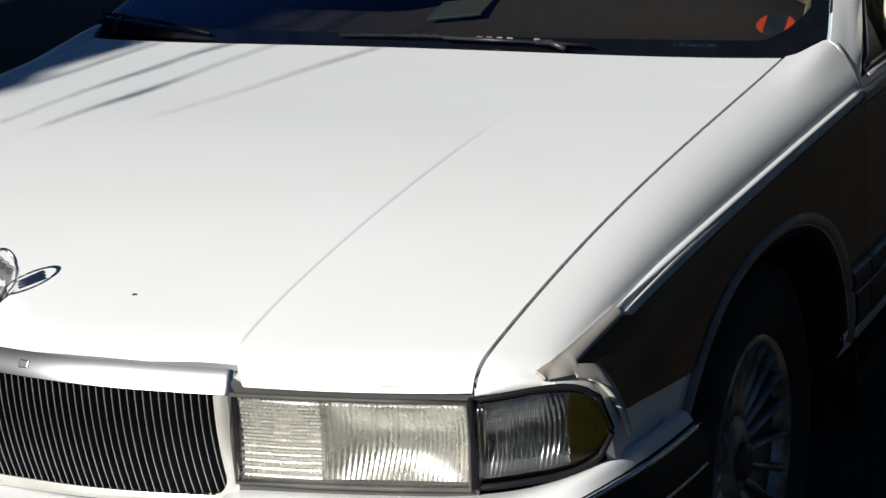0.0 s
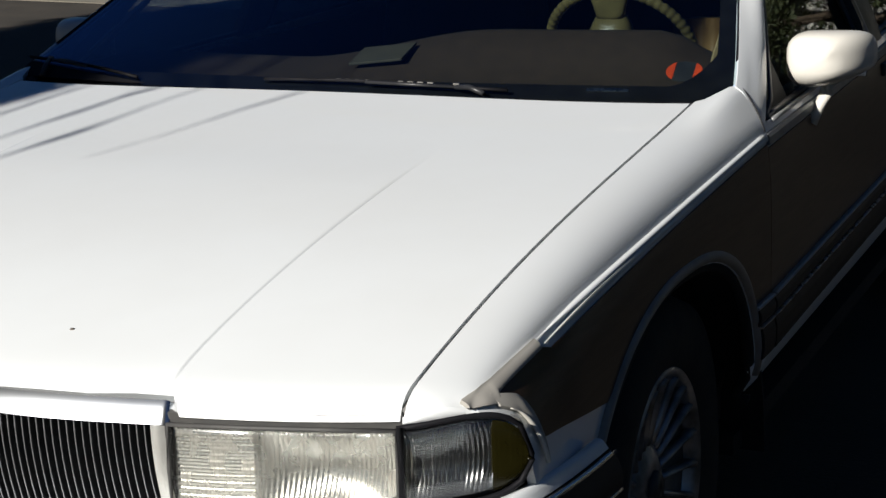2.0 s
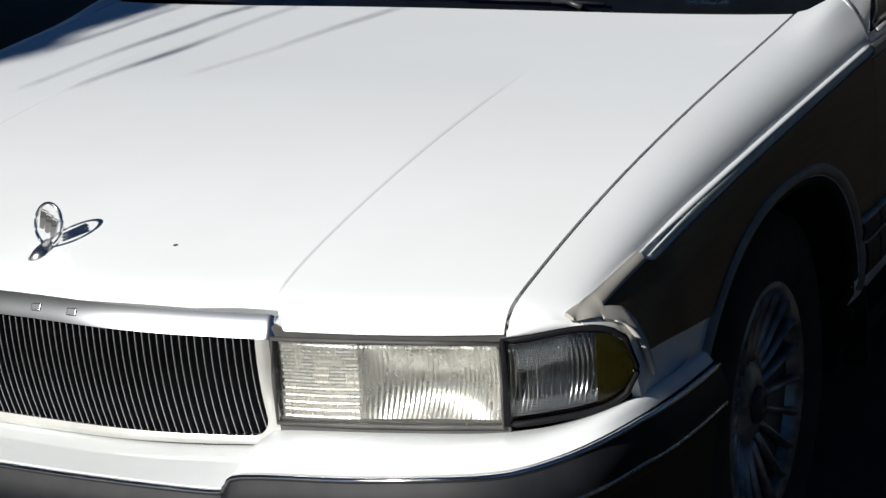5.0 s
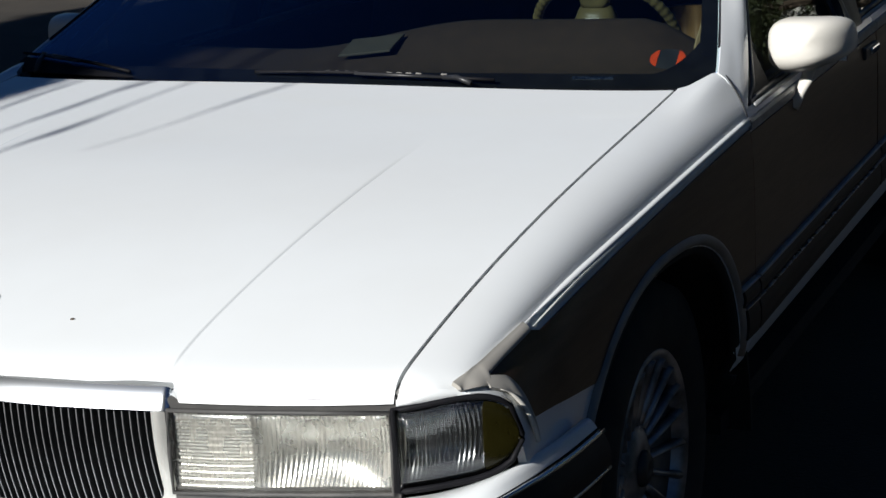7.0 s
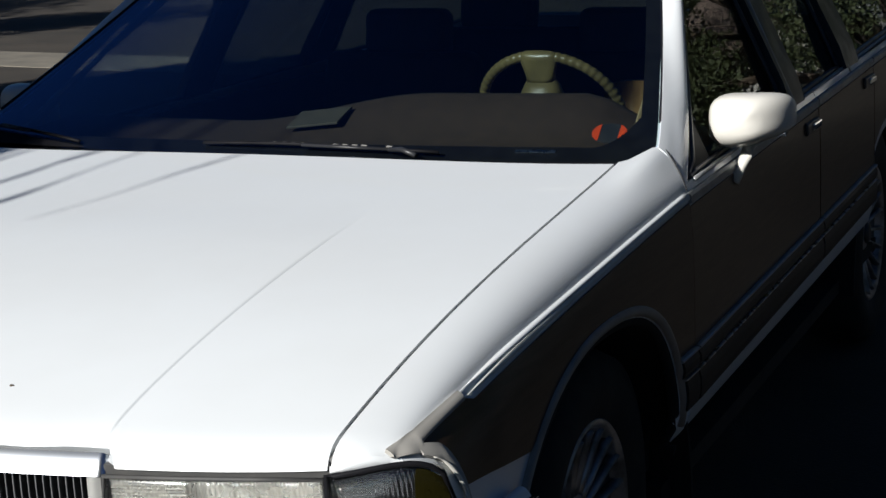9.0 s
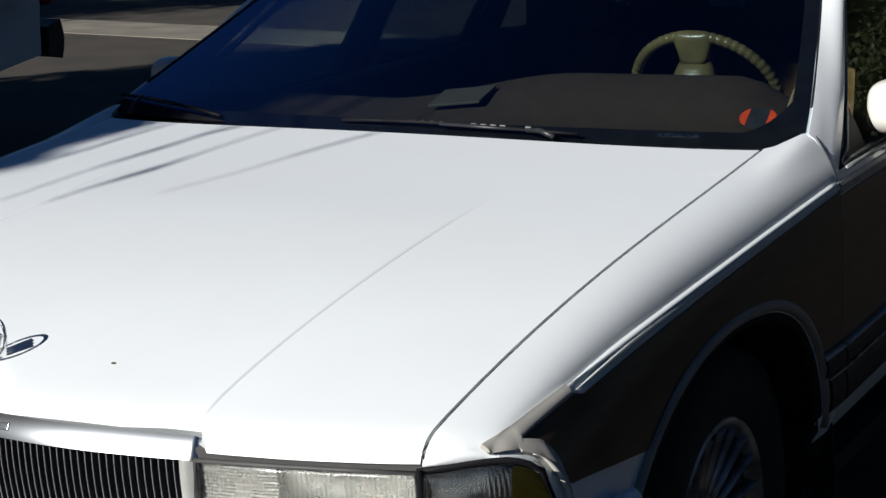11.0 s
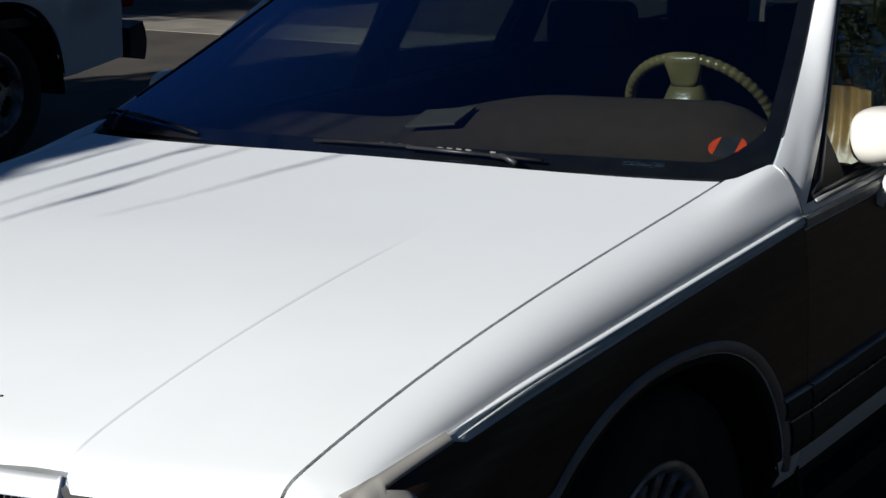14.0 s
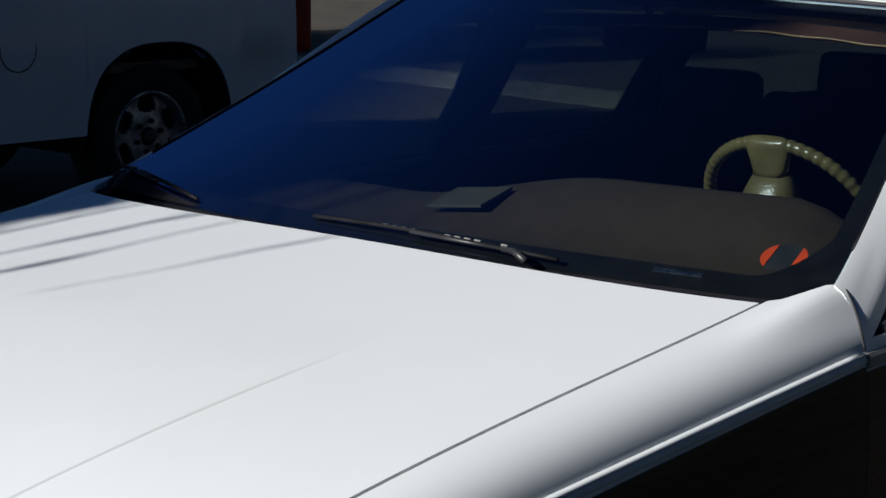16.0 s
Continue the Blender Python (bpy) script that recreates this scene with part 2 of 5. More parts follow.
def block(name, size, material, parent=None, label="", at=None, bevel=0.01, segments=2, taper=None):
    """A bevelled block centred on its place; taper scales its top in x and y."""
    bm = bmesh.new()
    bmesh.ops.create_cube(bm, size=1.0)
    for v in bm.verts:
        v.co = Vector((v.co.x * size[0], v.co.y * size[1], v.co.z * size[2]))
        if taper and v.co.z > 0:
            v.co.x *= taper[0]
            v.co.y *= taper[1]
    if bevel:
        bmesh.ops.bevel(bm, geom=bm.edges[:], offset=bevel, segments=segments, profile=0.6, affect="EDGES", clamp_overlap=True)
    ob = part(name, bm, material, parent, label, smooth=False, at=at)
    if parent is not None and parent.data is None and at is not None:
        ob.matrix_parent_inverse = parent.matrix_basis.inverted()
    return ob


def lathe_mesh(name, profile, sides=40):
    """Turned about the x axis: profile of (x, radius), closed on itself."""
    m = len(profile)
    verts = [(x, r * math.cos(math.tau * k / sides), r * math.sin(math.tau * k / sides)) for k in range(sides) for x, r in profile]
    faces = []
    for k in range(sides):
        for i in range(m):
            faces.append((k * m + i, k * m + (i + 1) % m, ((k + 1) % sides) * m + (i + 1) % m, ((k + 1) % sides) * m + i))
    me = raw(name, verts, faces)
    bm = bmesh.new()
    bm.from_mesh(me)
    bmesh.ops.remove_doubles(bm, verts=bm.verts, dist=1e-5)
    bmesh.ops.recalc_face_normals(bm, faces=bm.faces)
    bm.to_mesh(me)
    bm.free()
    return me


def lin(a, b, n):
    return [a + (b - a) * i / (n - 1) for i in range(n)]


def smooth(a, b, x):
    t = min(1.0, max(0.0, (x - a) / (b - a)))
    return t * t * (3 - 2 * t)


def along(pts, t):
    q = t * (len(pts) - 1)
    i = min(int(q), len(pts) - 2)
    f = q - i
    p = [Vector(pts[max(0, i - 1)]), Vector(pts[i]), Vector(pts[i + 1]), Vector(pts[min(len(pts) - 1, i + 2)])]
    return 0.5 * ((2 * p[1]) + (p[2] - p[0]) * f + (2 * p[0] - 5 * p[1] + 4 * p[2] - p[3]) * f * f + (3 * p[1] - p[0] - 3 * p[2] + p[3]) * f ** 3)


def thing(name, place, label, category, group=""):
    return tagged(place_empty(name, place), label, category, group)


def place_empty(name, place):
    ob = new(name)
    ob.matrix_basis = Matrix.Translation(place)
    ob.empty_display_size = 0.1
    return ob


# ---- ground ----
def ground_sheet():
    vs, fs = [], []
    xs = [-1500, -400, -120, -60, -30, -14, -8, -4, 0, 4, 8, 14, 30, 60, 120, 400, 1500]
    for i in xs:
        for j in xs:
            vs.append((i, j + 5, 0))
    n = len(xs)
    for i in range(n - 1):
        for j in range(n - 1):
            fs.append((i * n + j, (i + 1) * n + j, (i + 1) * n + j + 1, i * n + j + 1))
    return link("ground", raw("ground", vs, fs), ASPHALT, None)


ground = tagged(ground_sheet(), "worn grey asphalt of an open parking lot", "ground", kind="structure")

# ---- station wagon: form lines, front bumper at y = 0, x = 0 down the middle ----
wagon = thing("station_wagon", (0, 2.7, 0), "white station wagon with woodgrain side panels, parked on asphalt", "car")


def seam_x(y):
    return 0.760 + 0.009 * (y - 0.156)


def form_z(y):
    return 0.7442 + 0.3191 * y - 0.1863 * y * y + 0.0539 * y ** 3


def seam_z(y):
    return form_z(y) - 0.025 * math.exp(-max(0, y - 0.156) / 0.011)


def mould_x(y):
    return 0.8335 + 0.0428 * (min(y, 1.53) - 0.215) - 0.008 * max(0, y - 4.2) ** 2


def mould_z(y):
    if y <= 1.53:
        return 0.7694 + 0.1025 * y - 0.0060 * y * y - 0.014 * math.exp(-max(0, y - 0.19) / 0.025)
    return mould_z(1.53) + 0.021 * (y - 1.53)


def front_y(x):
    x = abs(x)
    return 0.092 + 0.30 * max(0, x - 0.3) ** 2 + 2.4 * max(0, x - 0.76) ** 2


def side_x(y, z):
    top = mould_z(y)
    bulge = 0.012 + 0.066 * math.exp(-max(0, y - 0.26) / 0.33)
    x = mould_x(y) + bulge * (1 - math.exp(-max(0, top - z) / 0.06))
    return x - 3.6 * max(0, 0.5 - z) ** 2


def crown(x, y):
    return 0.012 * (1 - (x / 0.77) ** 2)


def hood_front(x):
    return front_y(x) + 0.004 - 0.004 * smooth(0.440, 0.451, abs(x)) - 0.016 * (1 - smooth(0.05, 0.36, abs(x))) + 0.012 * smooth(0.31, 0.40, abs(x)) * (1 - smooth(0.430, 0.442, abs(x)))


def hood_rear(x):
    return 1.440 - 0.052 * (1 - (x / 0.772) ** 4)


def hood_point(u, w):
    """u from -1 to 1 across, w from 0 at the nose to 1 at the cowl."""
    x0 = abs(u) * 0.757
    y = hood_front(x0) + (hood_rear(x0) - hood_front(x0)) * w
    x = abs(u) * (seam_x(y) - 0.0022)
    roll = (0.028 - 0.019 * (1 - smooth(0.438, 0.451, x))) * math.exp(-(y - hood_front(x0)) / 0.011)
    fold = 0.0022 * smooth(0.4262, 0.4215, x) * (1 - smooth(0.55, 0.75, w)) * smooth(0.0, 0.05, w)
    z = form_z(y) + crown(x, y) - roll + fold
    x += 0.012 * math.exp(-((x - 0.424) / 0.05) ** 2) * math.exp(-(y - hood_front(x0)) / 0.05)
    return (math.copysign(x, u), y, z)


hood_us = [-s for s in (1, 0.985, 0.95, 0.9, 0.82, 0.74, 0.66, 0.622, 0.614, 0.606, 0.598, 0.594, 0.59, 0.585, 0.58, 0.575, 0.570, 0.5655, 0.5635, 0.562, 0.5605, 0.559, 0.5575, 0.556, 0.554, 0.545, 0.5, 0.42, 0.3, 0.15)]
hood_us = hood_us + [0] + [-s for s in hood_us[::-1]]
hood_ws = [0, 0.002, 0.004, 0.006, 0.009, 0.012, 0.016, 0.02, 0.026, 0.032, 0.04, 0.06, 0.09, 0.13] + lin(0.18, 1, 26)
hood = shell("hood", hood_point, hood_us, hood_ws, 0.02, PAINT, wagon, "white painted hood with a fine fold line")

# dark channel under the hood edges
for side in (1, -1):
    tube("hood_gap_seal", [(side * (seam_x(y) + 0.0015), y, seam_z(y) - 0.012) for y in lin(0.165, 1.45, 24)], 0.008, GASKET, wagon)


# ---- front fenders ----
ARCH_Y, ARCH_A, ARCH_Z, ARCH_H = 1.005, 0.555, 0.35, 0.402


ARCH_R = 0.44     # the opening is shorter and squarer behind the axle


def arch_z(y, grow=0.0):
    a, p = (ARCH_A, 2.0) if y < ARCH_Y else (ARCH_R, 2.6)
    q = 1 - (abs(y - ARCH_Y) / (a + grow)) ** p
    return ARCH_Z + (ARCH_H + grow) * q ** (1 / p) if q > 0 else 0.0


def arch_y(k, n, grow=0.0):
    """Column k of n along the opening, closer together at its ends."""
    c = -math.cos(math.pi * k / n)
    return ARCH_Y + c * ((ARCH_A if c < 0 else ARCH_R) + grow)


def fender_top(u, v):
    end = 1.45 + 0.107 * smooth(0, 0.33, v) - 0.029 * smooth(0.4, 1, v)
    start = 0.153 + 0.040 * v
    y = start + (end - start) * u
    x0, z0 = seam_x(y) + 0.0028, seam_z(y) - 0.001
    x2, z2 = mould_x(y), mould_z(y)
    x1, z1 = x0 + 0.80 * (x2 - x0), z0 - 0.008
    a, b, c = (1 - v) ** 2, 2 * v * (1 - v), v * v
    lift = 0.016 * math.exp(-((v - 0.33) / 0.2) ** 2) * smooth(1.25, 1.53, y)
    return (a * x0 + b * x1 + c * x2, y, a * z0 + b * z1 + c * z2 + lift)


FENDER_US = [0, 0.004, 0.009, 0.016, 0.026, 0.04] + lin(0.07, 1, 24)
LAMP_X0, LAMP_W = 0.757, 0.145


def lamp_top(t):
    q = max(0.0, 1 - max(0, (t - 0.60) / 0.40) ** 2.5) ** (1 / 2.3)
    return 0.700 + (0.052 + 0.010 * smooth(0, 0.6, t)) * q


def lamp_low(t):
    q = max(0.0, 1 - max(0, (t - 0.60) / 0.40) ** 2.5) ** (1 / 2.3)
    return 0.699 - (0.059 - 0.018 * t) * q


def nose_x(y):
    """Where the nose has swept back to y."""
    return min((abs(front_y(x) - y), x) for x in lin(0.76, 0.93, 120))[1]


side_cols = lin(0.200, 0.258, 8) + lin(0.264, 0.455, 8) + [arch_y(k, 40, -0.002) for k in range(41)] + [ARCH_Y + ARCH_R + 0.002, 1.47, 1.495]
side_cols = [y for y in sorted(side_cols) if y < 1.52] + [1.522]


def fender_low(y):
    a = arch_z(y)
    if y < 0.262:
        return lamp_top((nose_x(y) - LAMP_X0) / LAMP_W) + 0.004
    return max(a, 0.62 if y < ARCH_Y else 0.415)


def fender_side(i, v):
    y = side_cols[i]
    lo, hi = fender_low(y), mould_z(y)
    z = lo + (hi - lo) * v
    return (side_x(y, z), y, z)


def wood_front(y):
    return 0.705 - 0.14 * (y - 0.285)


wood_cols = lin(0.252, 0.33, 12) + lin(0.35, 0.50, 6) + [arch_y(k, 40, 0.02) for k in range(2, 41)] + [1.475, 1.50]
wood_cols = [y for y in sorted(wood_cols) if y < 1.515] + [1.5228]


def fender_wood(i, v):
    y = wood_cols[i]
    lo = max(arch_z(y, 0.020), 0.592 if y > ARCH_Y else max(0.592, wood_front(y)))
    if y < 0.323:
        lo = 0.688 + 0.092 * math.sqrt(max(0, 1 - ((y - 0.245) / 0.079) ** 2))
    hi = mould_z(y) - 0.022 + 0.012 * (1 - smooth(0.40, 0.44, y))
    lo = min(lo, hi - 0.004)
    z = lo + (hi - lo) * v
    return (side_x(y, z) + 0.001 + 0.003 * smooth(0.38, 0.50, y), y, z)


HOOK_OUT = [(0, 0.236, 0.784), (0, 0.272, 0.7755), (0, 0.290, 0.767), (0, 0.302, 0.745), (0, 0.307, 0.721), (0, 0.310, 0.697), (0, 0.306, 0.673)]
HOOK_IN = [(0, 0.236, 0.7695), (0, 0.2615, 0.7565), (0, 0.2715, 0.747), (0, 0.281, 0.735), (0, 0.2885, 0.722), (0, 0.2975, 0.698), (0, 0.304, 0.672)]


def end_strip(y, v):
    """The cream end of the side moulding: a narrow strip that widens to a blunt tip over the lamp."""
    body = 0.7765 - 0.04 * max(0, y - 0.190) - 3.6 * max(0, y - 0.205) ** 2
    slim = mould_z(y) - 0.0135
    low = body + (slim - body) * smooth(0.246, 0.256, y)
    top = mould_z(y) + 0.001 + 0.012 * math.exp(-max(0, y - 0.190) / 0.022)
    z = low + (top - low) * v
    return (side_x(y, z) - 0.012 * smooth(0.26, 0.190, y) * v + 0.003 + 0.004 * smooth(0.245, 0.215, y) + 0.006 * math.sin(math.pi * (0.06 + 0.88 * v)) ** 0.6, y, z)


def hook(t, v):
    """The lip that carries on round the lamp; v from its outer to its inner edge."""
    a, b = along(HOOK_OUT, t), along(HOOK_IN, t)
    p = a.lerp(b, v)
    grow = smooth(0.08, 0.36, t)
    return (side_x(p.y, p.z) + 0.0080 * (1 - grow) + grow * (0.004 + 0.006 * math.sin(math.pi * (0.10 + 0.8 * v))), p.y, p.z)



for mirrored in (False, True):
    fender = shell("front_fender", lambda v, u: fender_top(u, v), lin(0, 1, 13), FENDER_US, 0.012, PAINT, wagon, "white painted fender top", mirrored)
    shell("fender_side", lambda i, v: fender_side(int(i), v), range(len(side_cols)), [0, 0.15, 0.3, 0.5, 0.65, 0.78, 0.88, 0.94, 1], 0.012, PAINT, fender, "", mirrored)
    shell("wood_panel", lambda i, v: fender_wood(int(i), v), range(len(wood_cols)), lin(0, 1, 8), 0.004, WOOD, fender, "dark woodgrain vinyl panel", mirrored)
    ys = [0.405, 0.412, 0.42, 0.43, 0.445] + lin(0.47, 1.520, 28)
    grow = [0.08 + 0.92 * smooth(0.40, 0.62, y) for y in ys]
    sweep("side_moulding", [(side_x(y, mould_z(y) - 0.004) + 0.002, y, mould_z(y) - 0.004) for y in ys],
          [(-0.008, 0.0045), (0.002, 0.005), (0.0055, 0.003), (0.0055, 0.0), (0.002, -0.002), (-0.008, -0.003)], PAINT, fender, "white ridge above the woodgrain", mirror=mirrored, soft=True, scales=grow)
    sweep("moulding_insert", [(side_x(y, mould_z(y) - 0.014) + 0.002, y, mould_z(y) - 0.014) for y in ys],
          [(-0.008, 0.0095), (0.003, 0.0095), (0.0045, 0.007), (0.0058, 0.0035), (0.005, 0.0), (0.002, -0.0025), (-0.008, -0.003)], INSERT, fender, "pale grey metal insert of the moulding", mirror=mirrored, scales=grow)
    for z, h, m, nm in ((0.594, 0.0035, DULL, "bright_line"), (0.572, 0.016, RUBSTRIP, "rub_strip"), (0.551, 0.002, SATIN, "bright_line"), (0.516, 0.032, RUBSTRIP, "lower_strip")):
        y0 = ARCH_Y + ARCH_R * (1 - max(0, (z - ARCH_Z) / ARCH_H) ** 2.6) ** (1 / 2.6) + 0.014
        sweep(nm, [(side_x(y, z) + 0.003, y, z + 0.0125 * (y - 1.45)) for y in lin(y0, 1.519, 4)], [(-0.004, h), (0.009, h), (0.013, h * 0.4), (0.013, -h * 0.4), (0.009, -h), (-0.004, -h)], m, fender, "", mirror=mirrored)
    shell("moulding_end", end_strip, lin(0.190, 0.246, 15) + [0.249, 0.252, 0.256] + lin(0.262, 0.408, 16), [0, 0.06, 0.2, 0.4, 0.6, 0.75, 0.84, 0.92, 0.97, 1], 0.006, CREAM, fender, "cream plastic end of the side moulding", mirrored)
    shell("lamp_trim", lambda v, t: hook(t, v), lin(0, 0.64, 6) + lin(0.70, 1, 8), lin(0, 1, 30), 0.006, CREAM, fender, "cream plastic lip curving round the lamp", mirrored)
    sg = -1 if mirrored else 1
    # inner edge of the lamp trim: caught sun painted as a paler tube
    lip = [along(HOOK_IN, t) for t in lin(0.10, 0.99, 30)]
    tube("lamp_lip", [(sg * (side_x(p.y, p.z) + 0.007), p.y - 0.001, p.z) for p in lip], [0.0008 + 0.0028 * smooth(0, 0.45, k / 29) for k in range(30)], MIRRORPAINT, fender, "cream inner edge, its sunlight painted as paler cream", sides=8)
    arc = [(arch_y(k, 44, 0.012), arch_z(arch_y(k, 44, 0.012), 0.012)) for k in range(3, 43)]
    tube("arch_trim", [(sg * (side_x(y, z) + 0.0), y, z) for y, z in arc], 0.011, TAUPE, fender, "pale lip round the wheel opening", sides=8)
    tube("arch_edge", [(sg * (side_x(y, z) - 0.012), y, z) for y, z in ((arch_y(k, 44, -0.004), arch_z(arch_y(k, 44, -0.004), -0.004)) for k in range(2, 44))] + [(sg * 0.885, ARCH_Y + ARCH_R - 0.004, 0.40)], 0.012, VOID, fender, "", sides=6)
    tube("panel_gap", [(sg * fender_top(1, v)[0], fender_top(1, v)[1] + 0.001, fender_top(1, v)[2]) for v in lin(0.30, 1, 14)], 0.0028, RUBBER, fender, "", sides=6)
    # dark liner of the wheel well
    liner = [[(sg * xx, ARCH_Y - (ARCH_A + 0.01) * math.cos(a), ARCH_Z - 0.1 + (ARCH_H + 0.10) * math.sin(a)) for xx in (0.50, 0.70, 0.885)] for a in lin(0, math.pi, 24)]
    link("wheel_liner", shell_mesh("wheel_liner", liner if not mirrored else liner[::-1], 0.01), VOID, fender)
    link("inner_wall", shell_mesh("inner_wall", [[(sg * 0.49, y, z) for z in (0.2, 0.45, 0.70)] for y in lin(0.32, 1.6, 6)], 0.01), VOID, fender)


# ---- nose: lamps, grille, bumper ----
def nose_point(x, z, out=0.0):
    return (x, front_y(x) - out, z)


for s in (1, -1):
    head = shell("headlight", lambda u, v: nose_point(0.441 + 0.310 * u, 0.618 + 0.012 * u + (0.130 - 0.004 * u) * v, -0.045), lin(0, 1, 12), lin(0, 1, 6), 0.01,
                 GASKET, wagon, "rectangular headlamp with ribbed clear lens", s < 0)

    def lens_point(u, v):
        flute = 0.00035 * smooth(0.34, 0.42, u) * math.sin(u * 0.302 / 0.0066 * math.tau) * smooth(0, 0.02, v) * smooth(1, 0.98, v)
        edge = 0.006 * (1 - smooth(0, 0.03, u) * smooth(1, 0.97, u) * smooth(0, 0.08, v) * smooth(1, 0.92, v))
        return nose_point(0.441 + 0.310 * u, 0.624 + 0.012 * u + (0.120 - 0.004 * u) * v, 0.006 - edge + flute)
    shell("lens", lens_point, lin(0, 1, 330), [0, 0.03, 0.06, 0.1] + lin(0.2, 0.8, 5) + [0.9, 0.94, 0.97, 1], 0.006, LENS, head, "clear ribbed lens", s < 0)

    def bowl_point(u, v):
        """Fluted silver bowl with a deep round middle."""
        q = max(0, 1 - ((u - 0.69) / 0.33) ** 2) * (1 - 0.9 * (2 * v - 1) ** 2)
        rib = 0.00055 * math.sin(u * 0.306 / 0.0066 * math.tau + 0.5 * math.sin(9 * v))
        return nose_point(0.443 + 0.306 * u, 0.625 + 0.012 * u + 0.116 * v, -0.010 - 0.030 * q + rib)

    def grid_point(u, v):
        """Fine pillow pattern on the inner third."""
        rib = 0.00038 * math.sin(u * 0.306 / 0.0068 * math.tau) + 0.00060 * math.sin(v * 0.116 / 0.0098 * math.tau + 0.6 * math.sin(7 * u))
        return nose_point(0.443 + 0.306 * u, 0.625 + 0.012 * u + 0.116 * v, -0.009 - 0.004 * math.sin(math.pi * v) + rib)
    shell("reflector", bowl_point, lin(0.372, 1, 260), lin(0, 1, 30), 0.003, REFLECTOR, head, "silvery fluted reflector", s < 0)
    shell("reflector", grid_point, lin(0, 0.37, 150), lin(0, 1, 110), 0.003, REFLECTOR, head, "silvery reflector with a pillow pattern", s < 0)
    shell("lamp_surround", lambda u, v: (0.440 + 0.320 * u, front_y(0.440 + 0.320 * u) + 0.006 - 0.003 * v, 0.738 + 0.010 * u + (0.020 + 0.002 * u) * v), lin(0, 1, 10), [0, 0.5, 1], 0.02, TAUPE2, head, "", s < 0)
    shell("lamp_surround", lambda u, v: (0.440 + 0.320 * u, front_y(0.440 + 0.320 * u) + 0.004, 0.606 + 0.012 * u + 0.022 * v), lin(0, 1, 10), [0, 0.5, 1], 0.02, TAUPE2, head, "", s < 0)
    ring = [(0.440, 0.622), (0.55, 0.626), (0.65, 0.630), (0.752, 0.634), (0.7535, 0.69), (0.752, 0.749), (0.65, 0.7475), (0.55, 0.745), (0.440, 0.742), (0.4385, 0.68)]
    tube("lamp_frame", [(s * x, front_y(x) - 0.001, z) for x, z in ring], 0.0035, TAUPE2, head, "", sides=6, closed=True)

    corner = shell("corner_lamp", lambda t, v: nose_point(0.757 + 0.138 * t, lamp_low(t) + (lamp_top(t) - lamp_low(t)) * v, -0.03), lin(0, 1, 14), lin(0, 1, 6), 0.008,
                   GASKET, wagon, "wrap-round side lamp with clear and amber lens", s < 0)

    def corner_lens(t, v):
        x = 0.7585 + 0.143 * t
        lo, hi = lamp_low(t) + 0.004, lamp_top(t) - 0.004
        edge = 0.006 * (1 - smooth(0, 0.04, t) * smooth(0, 0.08, v) * smooth(1, 0.92, v))
        flute = (0.0006 if t < 0.73 else 0.0001) * math.sin(t * 0.16 / 0.006 * math.tau) * smooth(0.02, 0.2, v) * smooth(0.98, 0.8, v)
        return nose_point(x, lo + (hi - lo) * v, 0.005 - edge + flute)
    vs = [0, 0.04, 0.09, 0.3, 0.5, 0.7, 0.91, 0.96, 1]
    shell("lens", corner_lens, lin(0, 0.73, 90), vs, 0.005, LENS, corner, "clear ribbed lens", s < 0)
    shell("amber_lens", corner_lens, lin(0.735, 1.0, 34), vs, 0.005, AMBER, corner, "amber lens", s < 0)
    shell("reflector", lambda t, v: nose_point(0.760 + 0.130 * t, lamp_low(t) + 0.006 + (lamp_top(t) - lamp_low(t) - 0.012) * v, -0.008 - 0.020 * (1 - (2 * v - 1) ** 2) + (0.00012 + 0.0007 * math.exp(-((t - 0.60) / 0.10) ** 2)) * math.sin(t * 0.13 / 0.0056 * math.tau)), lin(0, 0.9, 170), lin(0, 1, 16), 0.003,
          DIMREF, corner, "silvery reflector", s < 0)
    def brow(t, v):
        p = Vector(fender_top(0, t))
        x = p.x + 0.004 * t
        q = Vector((x, front_y(x) + 0.001, lamp_top((x - LAMP_X0) / LAMP_W) + 0.005))
        return tuple(q.lerp(p, v) + Vector((0, -0.003 * math.sin(math.pi * v), 0)))
    shell("fender_nose", brow, lin(0, 1, 8), lin(0, 1, 5), 0.01, PAINT, corner, "", s < 0)
    shell("fender_corner", lambda u, v: tuple(Vector(brow(1, v)).lerp(Vector(fender_side(0, v)), u)), [0, 0.5, 1, 1.35], lin(0, 1, 5), 0.006, PAINT, corner, "", s < 0)
    lo = [(0.757 + 0.146 * t, lamp_low(t) - 0.003) for t in lin(0, 1, 14)]
    hi = [(0.757 + 0.146 * t, lamp_top(t) + 0.003) for t in lin(1, 0, 14)]
    tube("lamp_frame", [(s * x, front_y(x) - 0.001, z) for x, z in lo + hi], 0.0045, FRIT, corner, "", sides=6, closed=True)

# nose panel behind the lamps
shell("nose_panel", lambda x, v: (x, front_y(x) + 0.06, 0.56 + 0.19 * v), lin(-0.87, 0.87, 24), [0, 0.5, 1], 0.02, VOID, wagon)


def grille_y(x):
    """The grille bows forward in the middle and runs back straight towards the lamps."""
    x = abs(x)
    q = min(1, max(0, (x - 0.10) / 0.24))
    return 0.064 + 0.19 * (0.24 * (q ** 3 - q ** 4 / 2) + max(0, x - 0.34))


def grille_face(x, z):
    """Lower down the face curves back under."""
    return grille_y(x) + 1.25 * max(0, 0.735 - z) ** 2


